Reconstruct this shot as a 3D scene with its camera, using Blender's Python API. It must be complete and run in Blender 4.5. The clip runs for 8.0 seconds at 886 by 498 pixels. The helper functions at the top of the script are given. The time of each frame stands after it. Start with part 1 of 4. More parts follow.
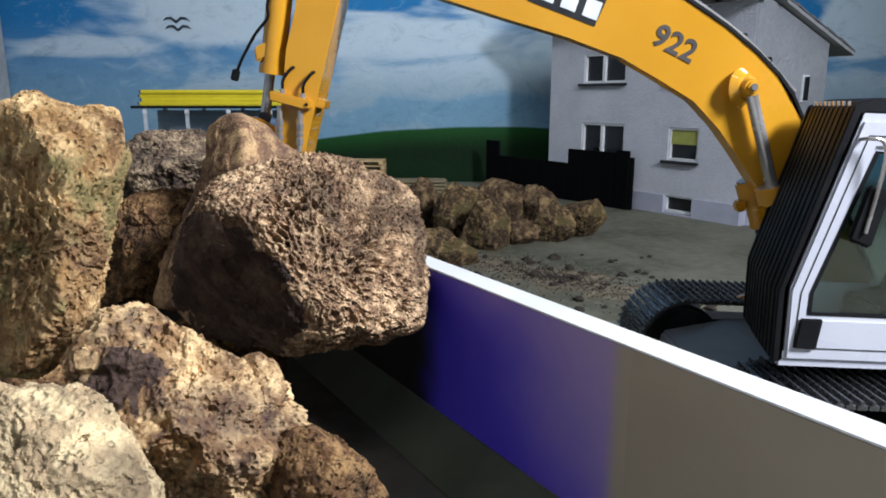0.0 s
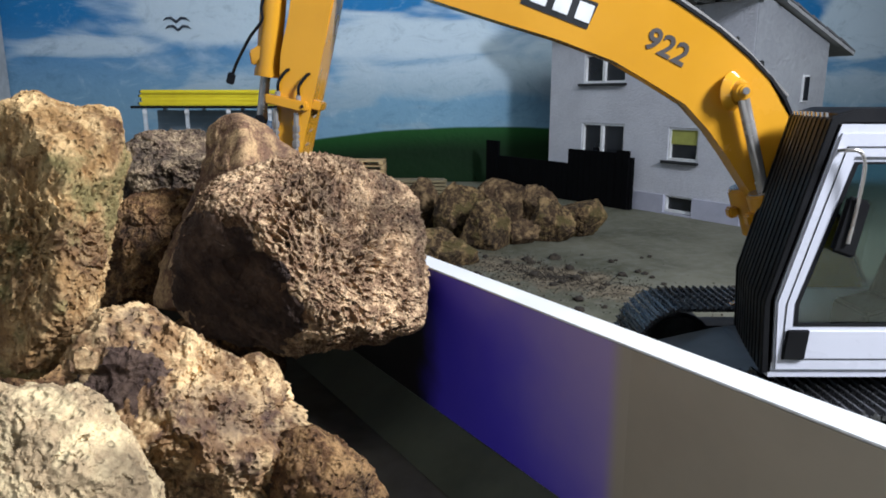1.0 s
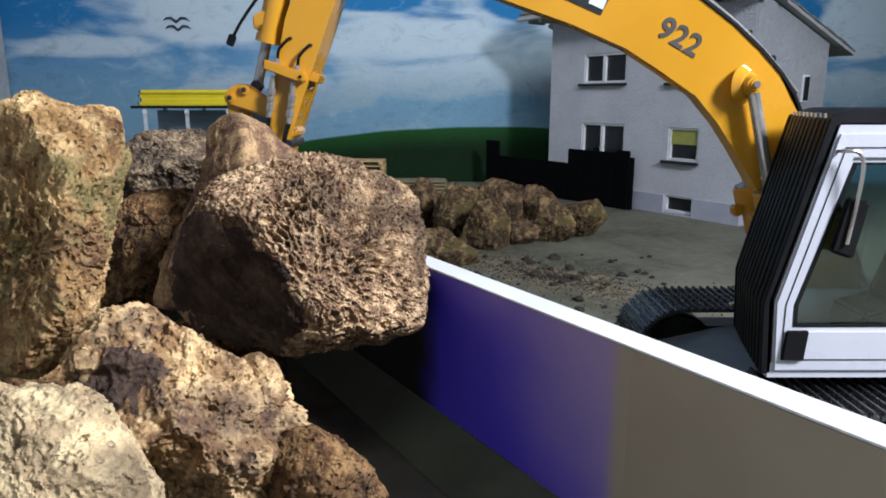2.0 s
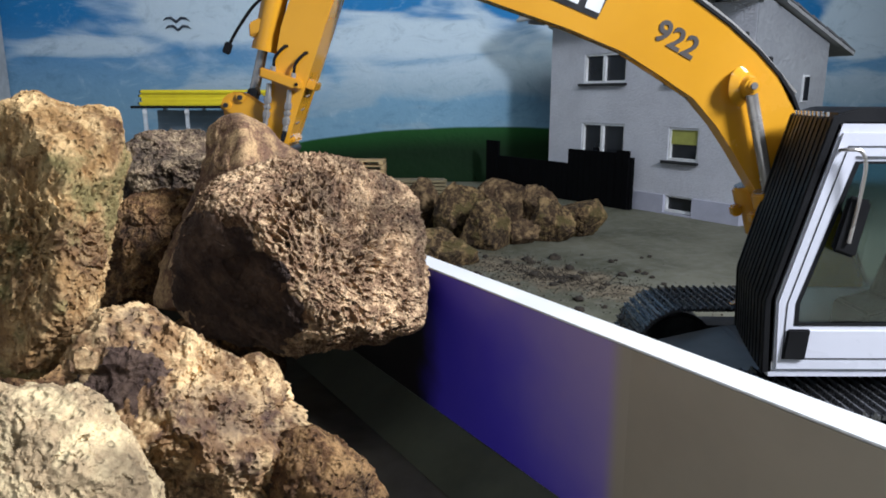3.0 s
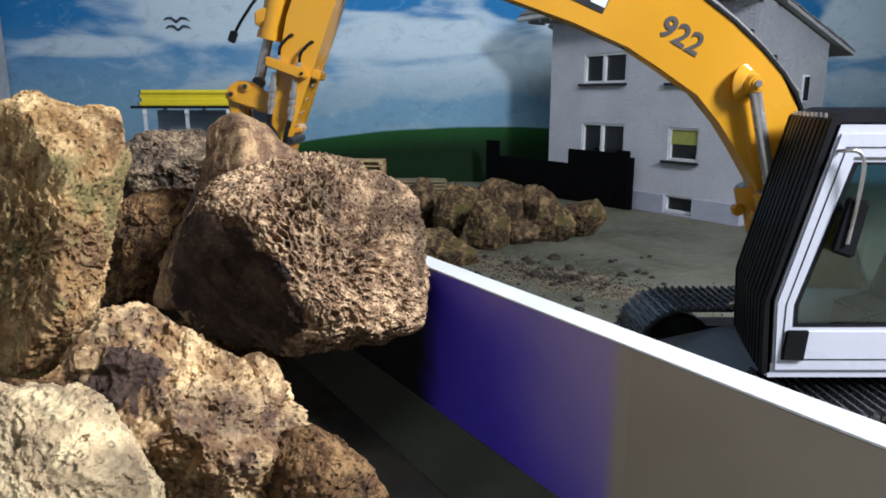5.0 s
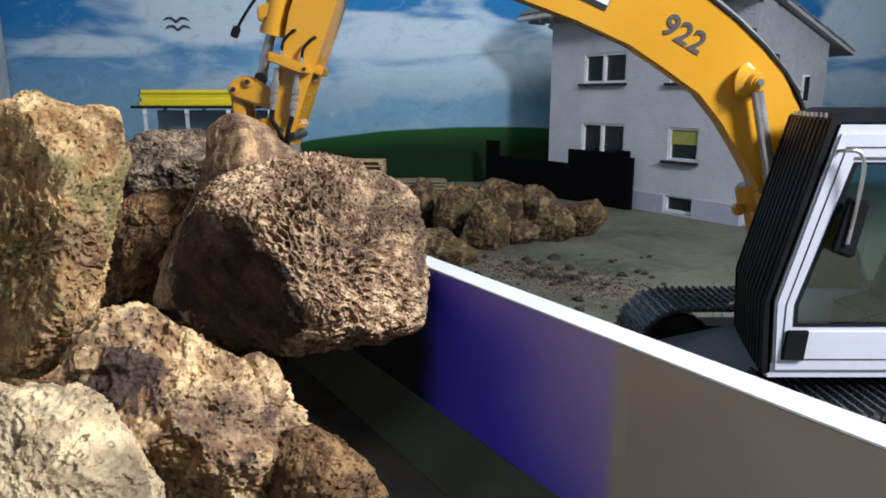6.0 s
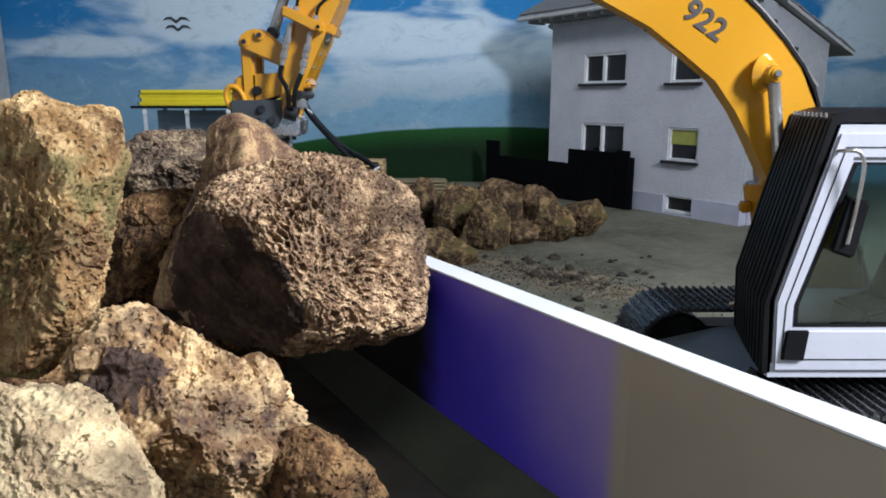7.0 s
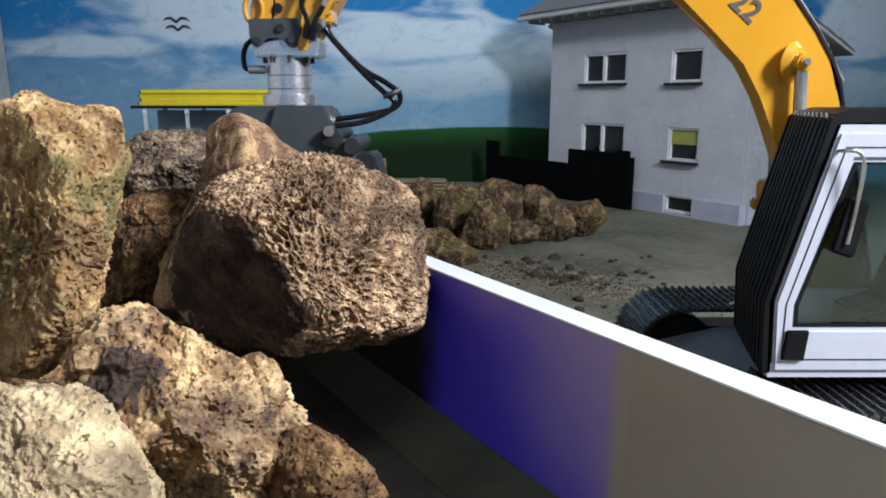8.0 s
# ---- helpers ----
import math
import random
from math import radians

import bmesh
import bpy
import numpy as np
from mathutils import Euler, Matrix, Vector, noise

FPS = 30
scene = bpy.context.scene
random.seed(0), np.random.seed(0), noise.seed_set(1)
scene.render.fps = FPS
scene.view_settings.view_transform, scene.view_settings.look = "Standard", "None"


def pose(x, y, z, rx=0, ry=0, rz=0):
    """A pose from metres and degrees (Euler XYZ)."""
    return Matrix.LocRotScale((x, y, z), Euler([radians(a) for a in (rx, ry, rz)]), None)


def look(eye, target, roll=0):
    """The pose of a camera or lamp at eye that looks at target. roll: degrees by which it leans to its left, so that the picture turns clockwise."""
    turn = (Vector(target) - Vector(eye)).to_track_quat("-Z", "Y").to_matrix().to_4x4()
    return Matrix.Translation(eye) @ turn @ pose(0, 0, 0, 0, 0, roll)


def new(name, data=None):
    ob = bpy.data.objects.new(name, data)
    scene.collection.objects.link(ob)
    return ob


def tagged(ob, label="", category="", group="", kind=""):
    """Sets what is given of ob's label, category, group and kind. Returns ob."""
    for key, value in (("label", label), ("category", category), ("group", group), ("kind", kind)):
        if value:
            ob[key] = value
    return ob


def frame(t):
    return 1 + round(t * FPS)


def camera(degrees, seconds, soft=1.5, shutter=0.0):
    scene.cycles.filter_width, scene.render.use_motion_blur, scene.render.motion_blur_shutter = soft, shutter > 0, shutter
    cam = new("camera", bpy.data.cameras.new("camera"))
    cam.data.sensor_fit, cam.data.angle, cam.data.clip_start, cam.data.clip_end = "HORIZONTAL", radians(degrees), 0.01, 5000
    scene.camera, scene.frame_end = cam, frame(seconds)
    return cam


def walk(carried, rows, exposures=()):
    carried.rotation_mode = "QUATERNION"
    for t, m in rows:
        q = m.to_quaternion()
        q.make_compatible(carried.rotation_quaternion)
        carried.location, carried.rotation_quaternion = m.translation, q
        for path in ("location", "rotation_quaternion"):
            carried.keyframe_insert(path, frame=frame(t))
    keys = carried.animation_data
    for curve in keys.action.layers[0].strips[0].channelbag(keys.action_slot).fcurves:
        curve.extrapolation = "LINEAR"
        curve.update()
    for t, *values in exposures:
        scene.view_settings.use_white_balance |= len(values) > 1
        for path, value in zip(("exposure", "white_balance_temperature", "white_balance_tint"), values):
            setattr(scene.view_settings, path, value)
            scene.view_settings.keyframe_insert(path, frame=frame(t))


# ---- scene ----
cam = camera(66.3, 8.0, soft=1.8)
STAND = look((0, 0, 0.21), (0, math.cos(radians(12.5)), 0.21 - math.sin(radians(12.5))))
walk(cam, [(0.0, STAND), (8.0, STAND)], exposures=[(0.0, 0.0), (8.0, 0.0)])

# ---- light: one lamp inferred from the shadows; two softer fill lamps and faint ambient fill added ----
world = bpy.data.worlds.new("ambient_fill")
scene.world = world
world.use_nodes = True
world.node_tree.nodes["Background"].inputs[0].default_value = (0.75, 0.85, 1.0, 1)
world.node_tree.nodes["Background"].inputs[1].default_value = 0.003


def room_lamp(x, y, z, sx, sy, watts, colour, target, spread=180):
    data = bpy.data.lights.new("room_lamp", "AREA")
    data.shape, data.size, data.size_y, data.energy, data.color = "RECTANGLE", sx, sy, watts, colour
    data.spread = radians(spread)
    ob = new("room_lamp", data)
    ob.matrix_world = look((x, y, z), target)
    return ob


# Inferred from shadows falling to the left; its fixture is unseen.
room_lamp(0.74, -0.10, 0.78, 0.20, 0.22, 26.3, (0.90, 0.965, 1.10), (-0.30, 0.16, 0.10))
# Added fill that brightens the mural; no such lamp is seen.
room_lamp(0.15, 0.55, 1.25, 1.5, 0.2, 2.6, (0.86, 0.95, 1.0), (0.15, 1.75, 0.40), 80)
# Added lamp on the unseen south wall, to brighten the cab glass's reflections.
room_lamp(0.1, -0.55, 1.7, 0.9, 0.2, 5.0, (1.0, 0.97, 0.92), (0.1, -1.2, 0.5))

# ---- materials ----


class Nodes:
    """A node tree with a few short cuts."""

    def __init__(self, name):
        self.material = bpy.data.materials.new(name)
        self.material.use_nodes = True
        self.tree = self.material.node_tree
        self.shader = self.tree.nodes["Principled BSDF"]
        self.coords = self.tree.nodes.new("ShaderNodeTexCoord").outputs["Object"]

    def link(self, a, b):
        self.tree.links.new(a, b)

    def put(self, socket, value):
        if isinstance(value, bpy.types.NodeSocket):
            self.link(value, socket)
        elif isinstance(value, tuple) and len(value) == 3 and socket.type == "RGBA":
            socket.default_value = (*value, 1)
        else:
            socket.default_value = value

    def noise(self, scale, detail=4, rough=0.55, distort=0.0, vector=None):
        n = self.tree.nodes.new("ShaderNodeTexNoise")
        self.put(n.inputs["Vector"], vector or self.coords)
        n.inputs["Scale"].default_value, n.inputs["Detail"].default_value = scale, detail
        n.inputs["Roughness"].default_value, n.inputs["Distortion"].default_value = rough, distort
        return n.outputs["Fac"]

    def voronoi(self, scale, feature="F1"):
        n = self.tree.nodes.new("ShaderNodeTexVoronoi")
        n.feature = feature
        self.put(n.inputs["Vector"], self.coords)
        n.inputs["Scale"].default_value = scale
        return n.outputs["Distance"]

    def stretch(self, x, y, z):
        n = self.tree.nodes.new("ShaderNodeMapping")
        self.put(n.inputs["Vector"], self.coords)
        n.inputs["Scale"].default_value = (x, y, z)
        return n.outputs["Vector"]

    def axes(self):
        n = self.tree.nodes.new("ShaderNodeSeparateXYZ")
        self.link(self.coords, n.inputs[0])
        return n.outputs

    def ramp(self, value, low, high, a=0.0, b=1.0):
        n = self.tree.nodes.new("ShaderNodeMapRange")
        n.interpolation_type = "SMOOTHSTEP"
        for i, v in enumerate((value, low, high, a, b)):
            self.put(n.inputs[i], v)
        return n.outputs[0]

    def sum(self, op, a, b=0.0, c=0.0):
        n = self.tree.nodes.new("ShaderNodeMath")
        n.operation = op
        for i, v in enumerate((a, b, c)):
            self.put(n.inputs[i], v)
        return n.outputs[0]

    def mix(self, fac, a, b):
        n = self.tree.nodes.new("ShaderNodeMix")
        n.data_type = "RGBA"
        self.put(n.inputs[0], fac)
        self.put(n.inputs[6], a)
        self.put(n.inputs[7], b)
        return n.outputs[2]

    def bump(self, height, distance, strength=1.0, under=None):
        n = self.tree.nodes.new("ShaderNodeBump")
        n.inputs["Strength"].default_value, n.inputs["Distance"].default_value = strength, distance
        self.put(n.inputs["Height"], height)
        if under:
            self.link(under, n.inputs["Normal"])
        return n.outputs[0]

    def done(self, colour, rough=0.5, metal=0.0, normal=None, **more):
        self.put(self.shader.inputs["Base Color"], colour)
        self.put(self.shader.inputs["Roughness"], rough)
        self.put(self.shader.inputs["Metallic"], metal)
        if normal:
            self.link(normal, self.shader.inputs["Normal"])
        for key, value in more.items():
            self.put(self.shader.inputs[key.replace("_", " ").title().replace("Ior", "IOR")], value)
        return self.material


def plain(name, colour, second=None, rough=0.5, metal=0.0, grain=60, coarse=9, relief=0.0, spread=0.5, **more):
    """A worn surface: fine grain, coarse stains, uneven gloss and relief."""
    n = Nodes(name)
    second = second or tuple(c * 0.72 for c in colour)
    fine, wide = n.noise(grain, 6), n.noise(coarse, 5, 0.6)
    both = n.sum("ADD", n.sum("MULTIPLY", fine, 0.45), n.sum("MULTIPLY", wide, 0.55))
    col = n.mix(n.ramp(both, 0.5 - spread * 0.3, 0.5 + spread * 0.3), second, colour)
    gloss = n.ramp(fine, 0.2, 0.8, max(rough - 0.08, 0.02), min(rough + 0.1, 1))
    return n.done(col, gloss, metal, n.bump(fine, relief) if relief else None, **more)


def rock_material(name, base, dark, light, scale=1.0, pits=0.5, moss=None, grit=0.8):
    base, dark, light = (base[0] * 0.92, base[1] * 0.79, base[2] * 0.69), tuple(c * 0.62 for c in dark), (light[0] * 1.29, light[1] * 1.17, light[2] * 0.97)
    n = Nodes(name)
    wide, mid, fine = n.noise(38 * scale, 5, 0.65, 0.8), n.noise(230 * scale, 6, 0.7, 0.3), n.noise(1300 * scale, 5, 0.7)
    holes = n.ramp(n.voronoi(620 * scale), 0.08, 0.42)
    cream = n.noise(85 * scale, 5, 0.65, 0.5)
    col = n.mix(n.sum("MULTIPLY", n.ramp(mid, 0.44, 0.62), 0.75), base, light)
    col = n.mix(n.sum("MULTIPLY", n.ramp(cream, 0.52, 0.66), 0.8), col, tuple(min(1, c * 1.15) for c in light))
    col = n.mix(n.sum("MULTIPLY", n.ramp(cream, 0.46, 0.33), 0.7), col, dark)
    col = n.mix(n.sum("MULTIPLY", n.ramp(wide, 0.42, 0.68), 0.75), col, dark)
    if moss:
        col = n.mix(n.ramp(n.noise(60 * scale, 5, 0.65), 0.5, 0.62), col, moss)
    col = n.mix(n.sum("MULTIPLY", n.ramp(fine, 0.58, 0.75), 0.6 * grit), col, tuple(min(1, c * 1.5 + 0.03) for c in light))
    col = n.mix(n.sum("MULTIPLY", n.ramp(fine, 0.50, 0.34), 0.7 * grit), col, tuple(c * 0.35 for c in dark))
    glint = n.ramp(n.noise(2200 * scale, 2), 0.72, 0.76)
    height = n.sum("ADD", n.sum("MULTIPLY", fine, 0.6 * grit), n.sum("ADD", n.sum("MULTIPLY", mid, 0.9), n.sum("MULTIPLY", holes, pits)))
    return n.done(col, n.ramp(glint, 0, 1, 0.93, 0.4), 0.0, n.bump(height, 0.0013 / scale, 1.0), specular_ior_level=0.25)


ROCK = {
    "pitted": rock_material("pitted_rock", (0.27, 0.18, 0.115), (0.075, 0.044, 0.032), (0.60, 0.45, 0.31), 1.0, 1.2),
    "smooth": rock_material("smooth_rock", (0.24, 0.15, 0.10), (0.15, 0.092, 0.067), (0.48, 0.34, 0.20), 0.8, 0.2),
    "ochre": rock_material("ochre_rock", (0.35, 0.23, 0.10), (0.12, 0.052, 0.03), (0.56, 0.42, 0.24), 0.9, 0.5, (0.20, 0.155, 0.06), 0.5),
    "mixed": rock_material("mixed_rock", (0.31, 0.205, 0.105), (0.062, 0.033, 0.040), (0.58, 0.445, 0.275), 0.8, 0.6, None, 0.4),
    "pale": rock_material("pale_rock", (0.44, 0.365, 0.235), (0.17, 0.12, 0.07), (0.55, 0.475, 0.325), 0.8, 0.4, None, 0.2),
    # Big rock's left-flank shade put into the colour; also the tan rock's stain.
    "shade_stain": rock_material("shade_stain_brown_rock", (0.075, 0.052, 0.043), (0.040, 0.027, 0.025), (0.11, 0.078, 0.066), 0.7, 0.15, None, 0.4),
    "grey": rock_material("grey_rock", (0.17, 0.13, 0.10), (0.05, 0.04, 0.035), (0.36, 0.29, 0.21), 1.0, 0.7),
    "rust": rock_material("rust_rock", (0.125, 0.070, 0.034), (0.036, 0.021, 0.014), (0.30, 0.19, 0.095), 1.0, 0.8),
    "brown": rock_material("brown_field_rock", (0.080, 0.054, 0.034), (0.018, 0.012, 0.009), (0.24, 0.175, 0.105), 0.55, 0.5, None, 0.6),
    "mossy": rock_material("mossy_rock", (0.070, 0.049, 0.030), (0.017, 0.012, 0.009), (0.29, 0.21, 0.115), 0.55, 0.5, (0.10, 0.076, 0.028), 0.6),
}


SOIL = plain("dry_brown_soil", (0.045, 0.034, 0.022), (0.018, 0.013, 0.009), rough=0.95, grain=400, coarse=60, relief=0.0004)


def mural_material():
    n = Nodes("painted_sky")
    x, y, z = n.axes()
    clouds = n.noise(2.6, 3, 0.5, 1.2, n.stretch(0.9, 1, 2.2))
    streaks = n.noise(5.0, 5, 0.6, 1.6, n.stretch(0.7, 1, 3.4))
    both = n.sum("ADD", n.sum("MULTIPLY", clouds, 0.65), n.sum("MULTIPLY", streaks, 0.35))
    def patch(cx, cz, wx, wz):
        a, b = n.sum("DIVIDE", n.sum("SUBTRACT", x, cx), wx), n.sum("DIVIDE", n.sum("SUBTRACT", z, cz), wz)
        return n.ramp(n.sum("ADD", n.sum("MULTIPLY", a, a), n.sum("MULTIPLY", b, b)), 1.0, 0.0)

    for k, where in ((0.34, (-0.58, 0.42, 0.20, 0.10)), (0.20, (-0.90, 0.335, 0.24, 0.035)), (-0.22, (-1.02, 0.42, 0.20, 0.06)), (-0.20, (-0.98, 0.25, 0.22, 0.08)),
                     (0.24, (-0.10, 0.355, 0.27, 0.06)), (0.14, (0.0, 0.26, 0.45, 0.06)), (-0.34, (-0.17, 0.455, 0.15, 0.045)), (-0.34, (0.20, 0.44, 0.13, 0.05)),
                     (0.5, (1.04, 0.39, 0.13, 0.10)), (-0.16, (0.87, 0.40, 0.07, 0.08)), (0.22, (1.02, 0.24, 0.24, 0.05)), (0.12, (-0.45, 0.22, 0.4, 0.05))):
        both = n.sum("ADD", both, n.sum("MULTIPLY", patch(*where), k))
    cover = n.ramp(both, 0.36, 0.64)
    low = n.ramp(z, 0.42, 0.12)
    cover = n.sum("MAXIMUM", cover, n.sum("MULTIPLY", low, 0.55))
    blue = n.mix(n.ramp(z, 0.15, 0.42), (0.10, 0.30, 0.47), (0.02, 0.19, 0.45))
    sky = n.mix(cover, blue, n.mix(n.ramp(z, 0.16, 0.36), (0.27, 0.38, 0.46), (0.54, 0.645, 0.73)))
    dx = n.sum("SUBTRACT", x, 0.12)
    hill = n.sum("SUBTRACT", 0.14, n.sum("MULTIPLY", n.sum("MULTIPLY", dx, dx), 0.16))
    edge = n.sum("SUBTRACT", n.sum("ADD", hill, n.sum("MULTIPLY", n.noise(9), 0.006)), z)
    grass = n.mix(n.noise(6, 5, 0.6, 0.4, n.stretch(1, 1, 3)), (0.002, 0.011, 0.003), (0.006, 0.027, 0.006))
    grass = n.mix(n.ramp(n.sum("ADD", edge, n.sum("MULTIPLY", n.noise(5), 0.03)), 0.075, 0.0), grass, (0.015, 0.085, 0.018))
    col = sky
    spots = n.sum("MULTIPLY", n.ramp(n.noise(60, 3, 0.6), 0.70, 0.74), n.ramp(n.noise(7, 2), 0.55, 0.65))
    col = n.mix(n.sum("MULTIPLY", spots, 0.7), col, (0.03, 0.06, 0.10))
    brush = n.noise(9, 8, 0.78, 2.2, n.stretch(0.8, 1, 1.6))
    col = n.mix(n.sum("MULTIPLY", n.ramp(brush, 0.50, 0.68), 0.30), col, (0.05, 0.14, 0.22))
    col = n.mix(n.sum("MULTIPLY", n.ramp(brush, 0.46, 0.30), 0.22), col, (0.72, 0.80, 0.84))
    col = n.mix(n.ramp(edge, 0.0, 0.006), col, grass)
    relief = n.sum("ADD", n.noise(30, 6, 0.6), n.sum("MULTIPLY", n.noise(150, 3), 0.3))
    return n.done(col, 0.65, 0.0, n.bump(relief, 0.004, 0.5), specular_ior_level=0.15)


def concrete_material():
    n = Nodes("dusty_concrete")
    x, y, z = n.axes()
    wide, fine = n.noise(4.5, 6, 0.6, 0.3), n.noise(70, 6, 0.65)
    col = n.mix(n.ramp(wide, 0.35, 0.65), (0.080, 0.079, 0.050), (0.165, 0.160, 0.118))
    col = n.mix(n.sum("MULTIPLY", n.ramp(fine, 0.4, 0.7), 0.4), col, (0.22, 0.215, 0.18))
    dx, dy = n.sum("DIVIDE", n.sum("SUBTRACT", n.sum("ADD", x, n.sum("MULTIPLY", n.sum("SUBTRACT", y, 0.79), 0.75)), 0.135), 0.085), n.sum("DIVIDE", n.sum("SUBTRACT", y, 0.79), 0.15)
    away = n.sum("SQRT", n.sum("ADD", n.sum("MULTIPLY", dx, dx), n.sum("MULTIPLY", dy, dy)))
    soil = n.ramp(n.sum("ADD", away, n.sum("MULTIPLY", n.sum("SUBTRACT", n.noise(24, 6, 0.7), 0.5), 2.6)), 1.05, 0.35)
    col = n.mix(n.sum("MULTIPLY", soil, 0.85), col, n.mix(n.ramp(n.noise(55, 6, 0.75), 0.36, 0.66), (0.070, 0.050, 0.030), (0.32, 0.255, 0.17)))
    return n.done(col, n.ramp(wide, 0.3, 0.7, 0.55, 0.8), 0.0, n.bump(n.sum("ADD", fine, n.sum("MULTIPLY", soil, 0.8)), 0.0015), specular_ior_level=0.2)


MURAL, CONCRETE = mural_material(), concrete_material()
# For the unseen wall and ceiling, kept dark to cut bounced light.
GREY_WALL = plain("dark_unseen_wall", (0.12, 0.12, 0.125), rough=0.8, relief=0.001)
WHITE_WALL = plain("white_wall_paint", (0.58, 0.59, 0.59), rough=0.7, relief=0.001)
RENDERED = plain("white_rendered_plaster", (0.58, 0.58, 0.62), (0.48, 0.48, 0.52), rough=0.85, grain=260, coarse=14, relief=0.0016)
PLINTH = plain("grey_plinth_paint", (0.44, 0.44, 0.52), (0.37, 0.37, 0.44), rough=0.8, relief=0.001)
FRAME_WHITE = plain("white_window_plastic", (0.82, 0.82, 0.82), rough=0.4)
DARK_GLASS = plain("dark_window_glass", (0.02, 0.022, 0.026), rough=0.12, grain=20)
SILL = plain("black_sill", (0.02, 0.02, 0.022), rough=0.5)
BLIND = plain("yellow_blind", (0.42, 0.42, 0.10), rough=0.8)
TILES = plain("grey_roof_tile", (0.18, 0.18, 0.19), rough=0.75, relief=0.001)
SOFFIT = plain("weathered_soffit", (0.42, 0.42, 0.42), rough=0.8, relief=0.001)
FENCE = plain("black_stained_fence", (0.0035, 0.0035, 0.004), (0.002, 0.002, 0.0025), rough=0.85, specular_ior_level=0.06, relief=0.001)
YELLOW = plain("yellow_machine_paint", (0.64, 0.30, 0.020), (0.57, 0.26, 0.015), rough=0.2, grain=25, coarse=6, coat_weight=0.6, coat_roughness=0.06)
CAB_WHITE = plain("white_cab_paint", (0.56, 0.56, 0.61), (0.52, 0.52, 0.57), rough=0.3, grain=30)
RUBBER = plain("black_rubber", (0.006, 0.006, 0.007), rough=0.2, specular_ior_level=0.35)
BLACK = plain("black_satin_plastic", (0.008, 0.008, 0.009), (0.006, 0.006, 0.007), rough=0.5, specular_ior_level=0.18)
STEEL = plain("dark_worn_steel", (0.10, 0.10, 0.105), (0.03, 0.03, 0.032), rough=0.42, metal=0.8, grain=120, relief=0.0002)
SHOE = plain("worn_track_steel", (0.13, 0.13, 0.135), (0.035, 0.035, 0.038), rough=0.26, metal=0.75, grain=150)
CHROME = plain("polished_steel_rod", (0.54, 0.51, 0.48), (0.42, 0.39, 0.36), rough=0.22, metal=0.7)
ALUMINIUM = plain("turned_aluminium", (0.86, 0.86, 0.87), (0.78, 0.78, 0.79), rough=0.24, metal=0.9, grain=90)
GRAPPLE_GREY = plain("dark_grey_grapple_paint", (0.055, 0.062, 0.066), rough=0.45)
NUMBER_GREY = plain("dark_grey_decal", (0.06, 0.05, 0.045), rough=0.5)
DECAL_BLACK = plain("black_decal", (0.02, 0.02, 0.02), rough=0.4)
DECAL_WHITE = plain("white_decal", (0.82, 0.82, 0.82), rough=0.4)
RIM_WHITE = plain("white_body_paint", (0.70, 0.70, 0.69), (0.62, 0.62, 0.60), rough=0.35, grain=30)
BODY_GREY = plain("grey_brown_body_paint", (0.46, 0.40, 0.31), (0.39, 0.335, 0.26), rough=0.45, grain=40, coarse=12)
# House plaster for the gables, with the side's shade put into the grey.
GABLE = plain("shaded_grey_plaster", (0.36, 0.37, 0.39), (0.29, 0.30, 0.32), rough=0.85, grain=130, coarse=14, relief=0.003)
PLATE_GREY = plain("grey_satin_steel", (0.20, 0.21, 0.22), (0.13, 0.135, 0.14), rough=0.35, metal=0.4)
BED_FLOOR = plain("scuffed_green_grey_bed", (0.115, 0.11, 0.095), (0.065, 0.062, 0.052), rough=0.8, grain=90, relief=0.0004, specular_ior_level=0.2)
CHAMFER = plain("scuffed_olive_panel", (0.085, 0.098, 0.070), (0.048, 0.056, 0.040), rough=0.6, grain=60, coarse=20)
WOOD = plain("raw_pallet_wood", (0.56, 0.38, 0.18), (0.40, 0.25, 0.11), rough=0.75, grain=90, relief=0.0006)
OLD_WOOD = plain("weathered_wood", (0.24, 0.19, 0.10), (0.14, 0.11, 0.06), rough=0.8, grain=90, relief=0.0006)
YELLOW_BOARD = plain("yellow_formwork_board", (0.80, 0.66, 0.02), (0.70, 0.56, 0.015), rough=0.5)
GREY_SHEET = plain("grey_sheet_metal", (0.24, 0.31, 0.36), (0.19, 0.25, 0.30), rough=0.5, metal=0.3)
POST_WHITE = plain("white_post", (0.62, 0.65, 0.68), rough=0.6)
BIRD = plain("black_bird_paint", (0.02, 0.03, 0.05), rough=0.7)


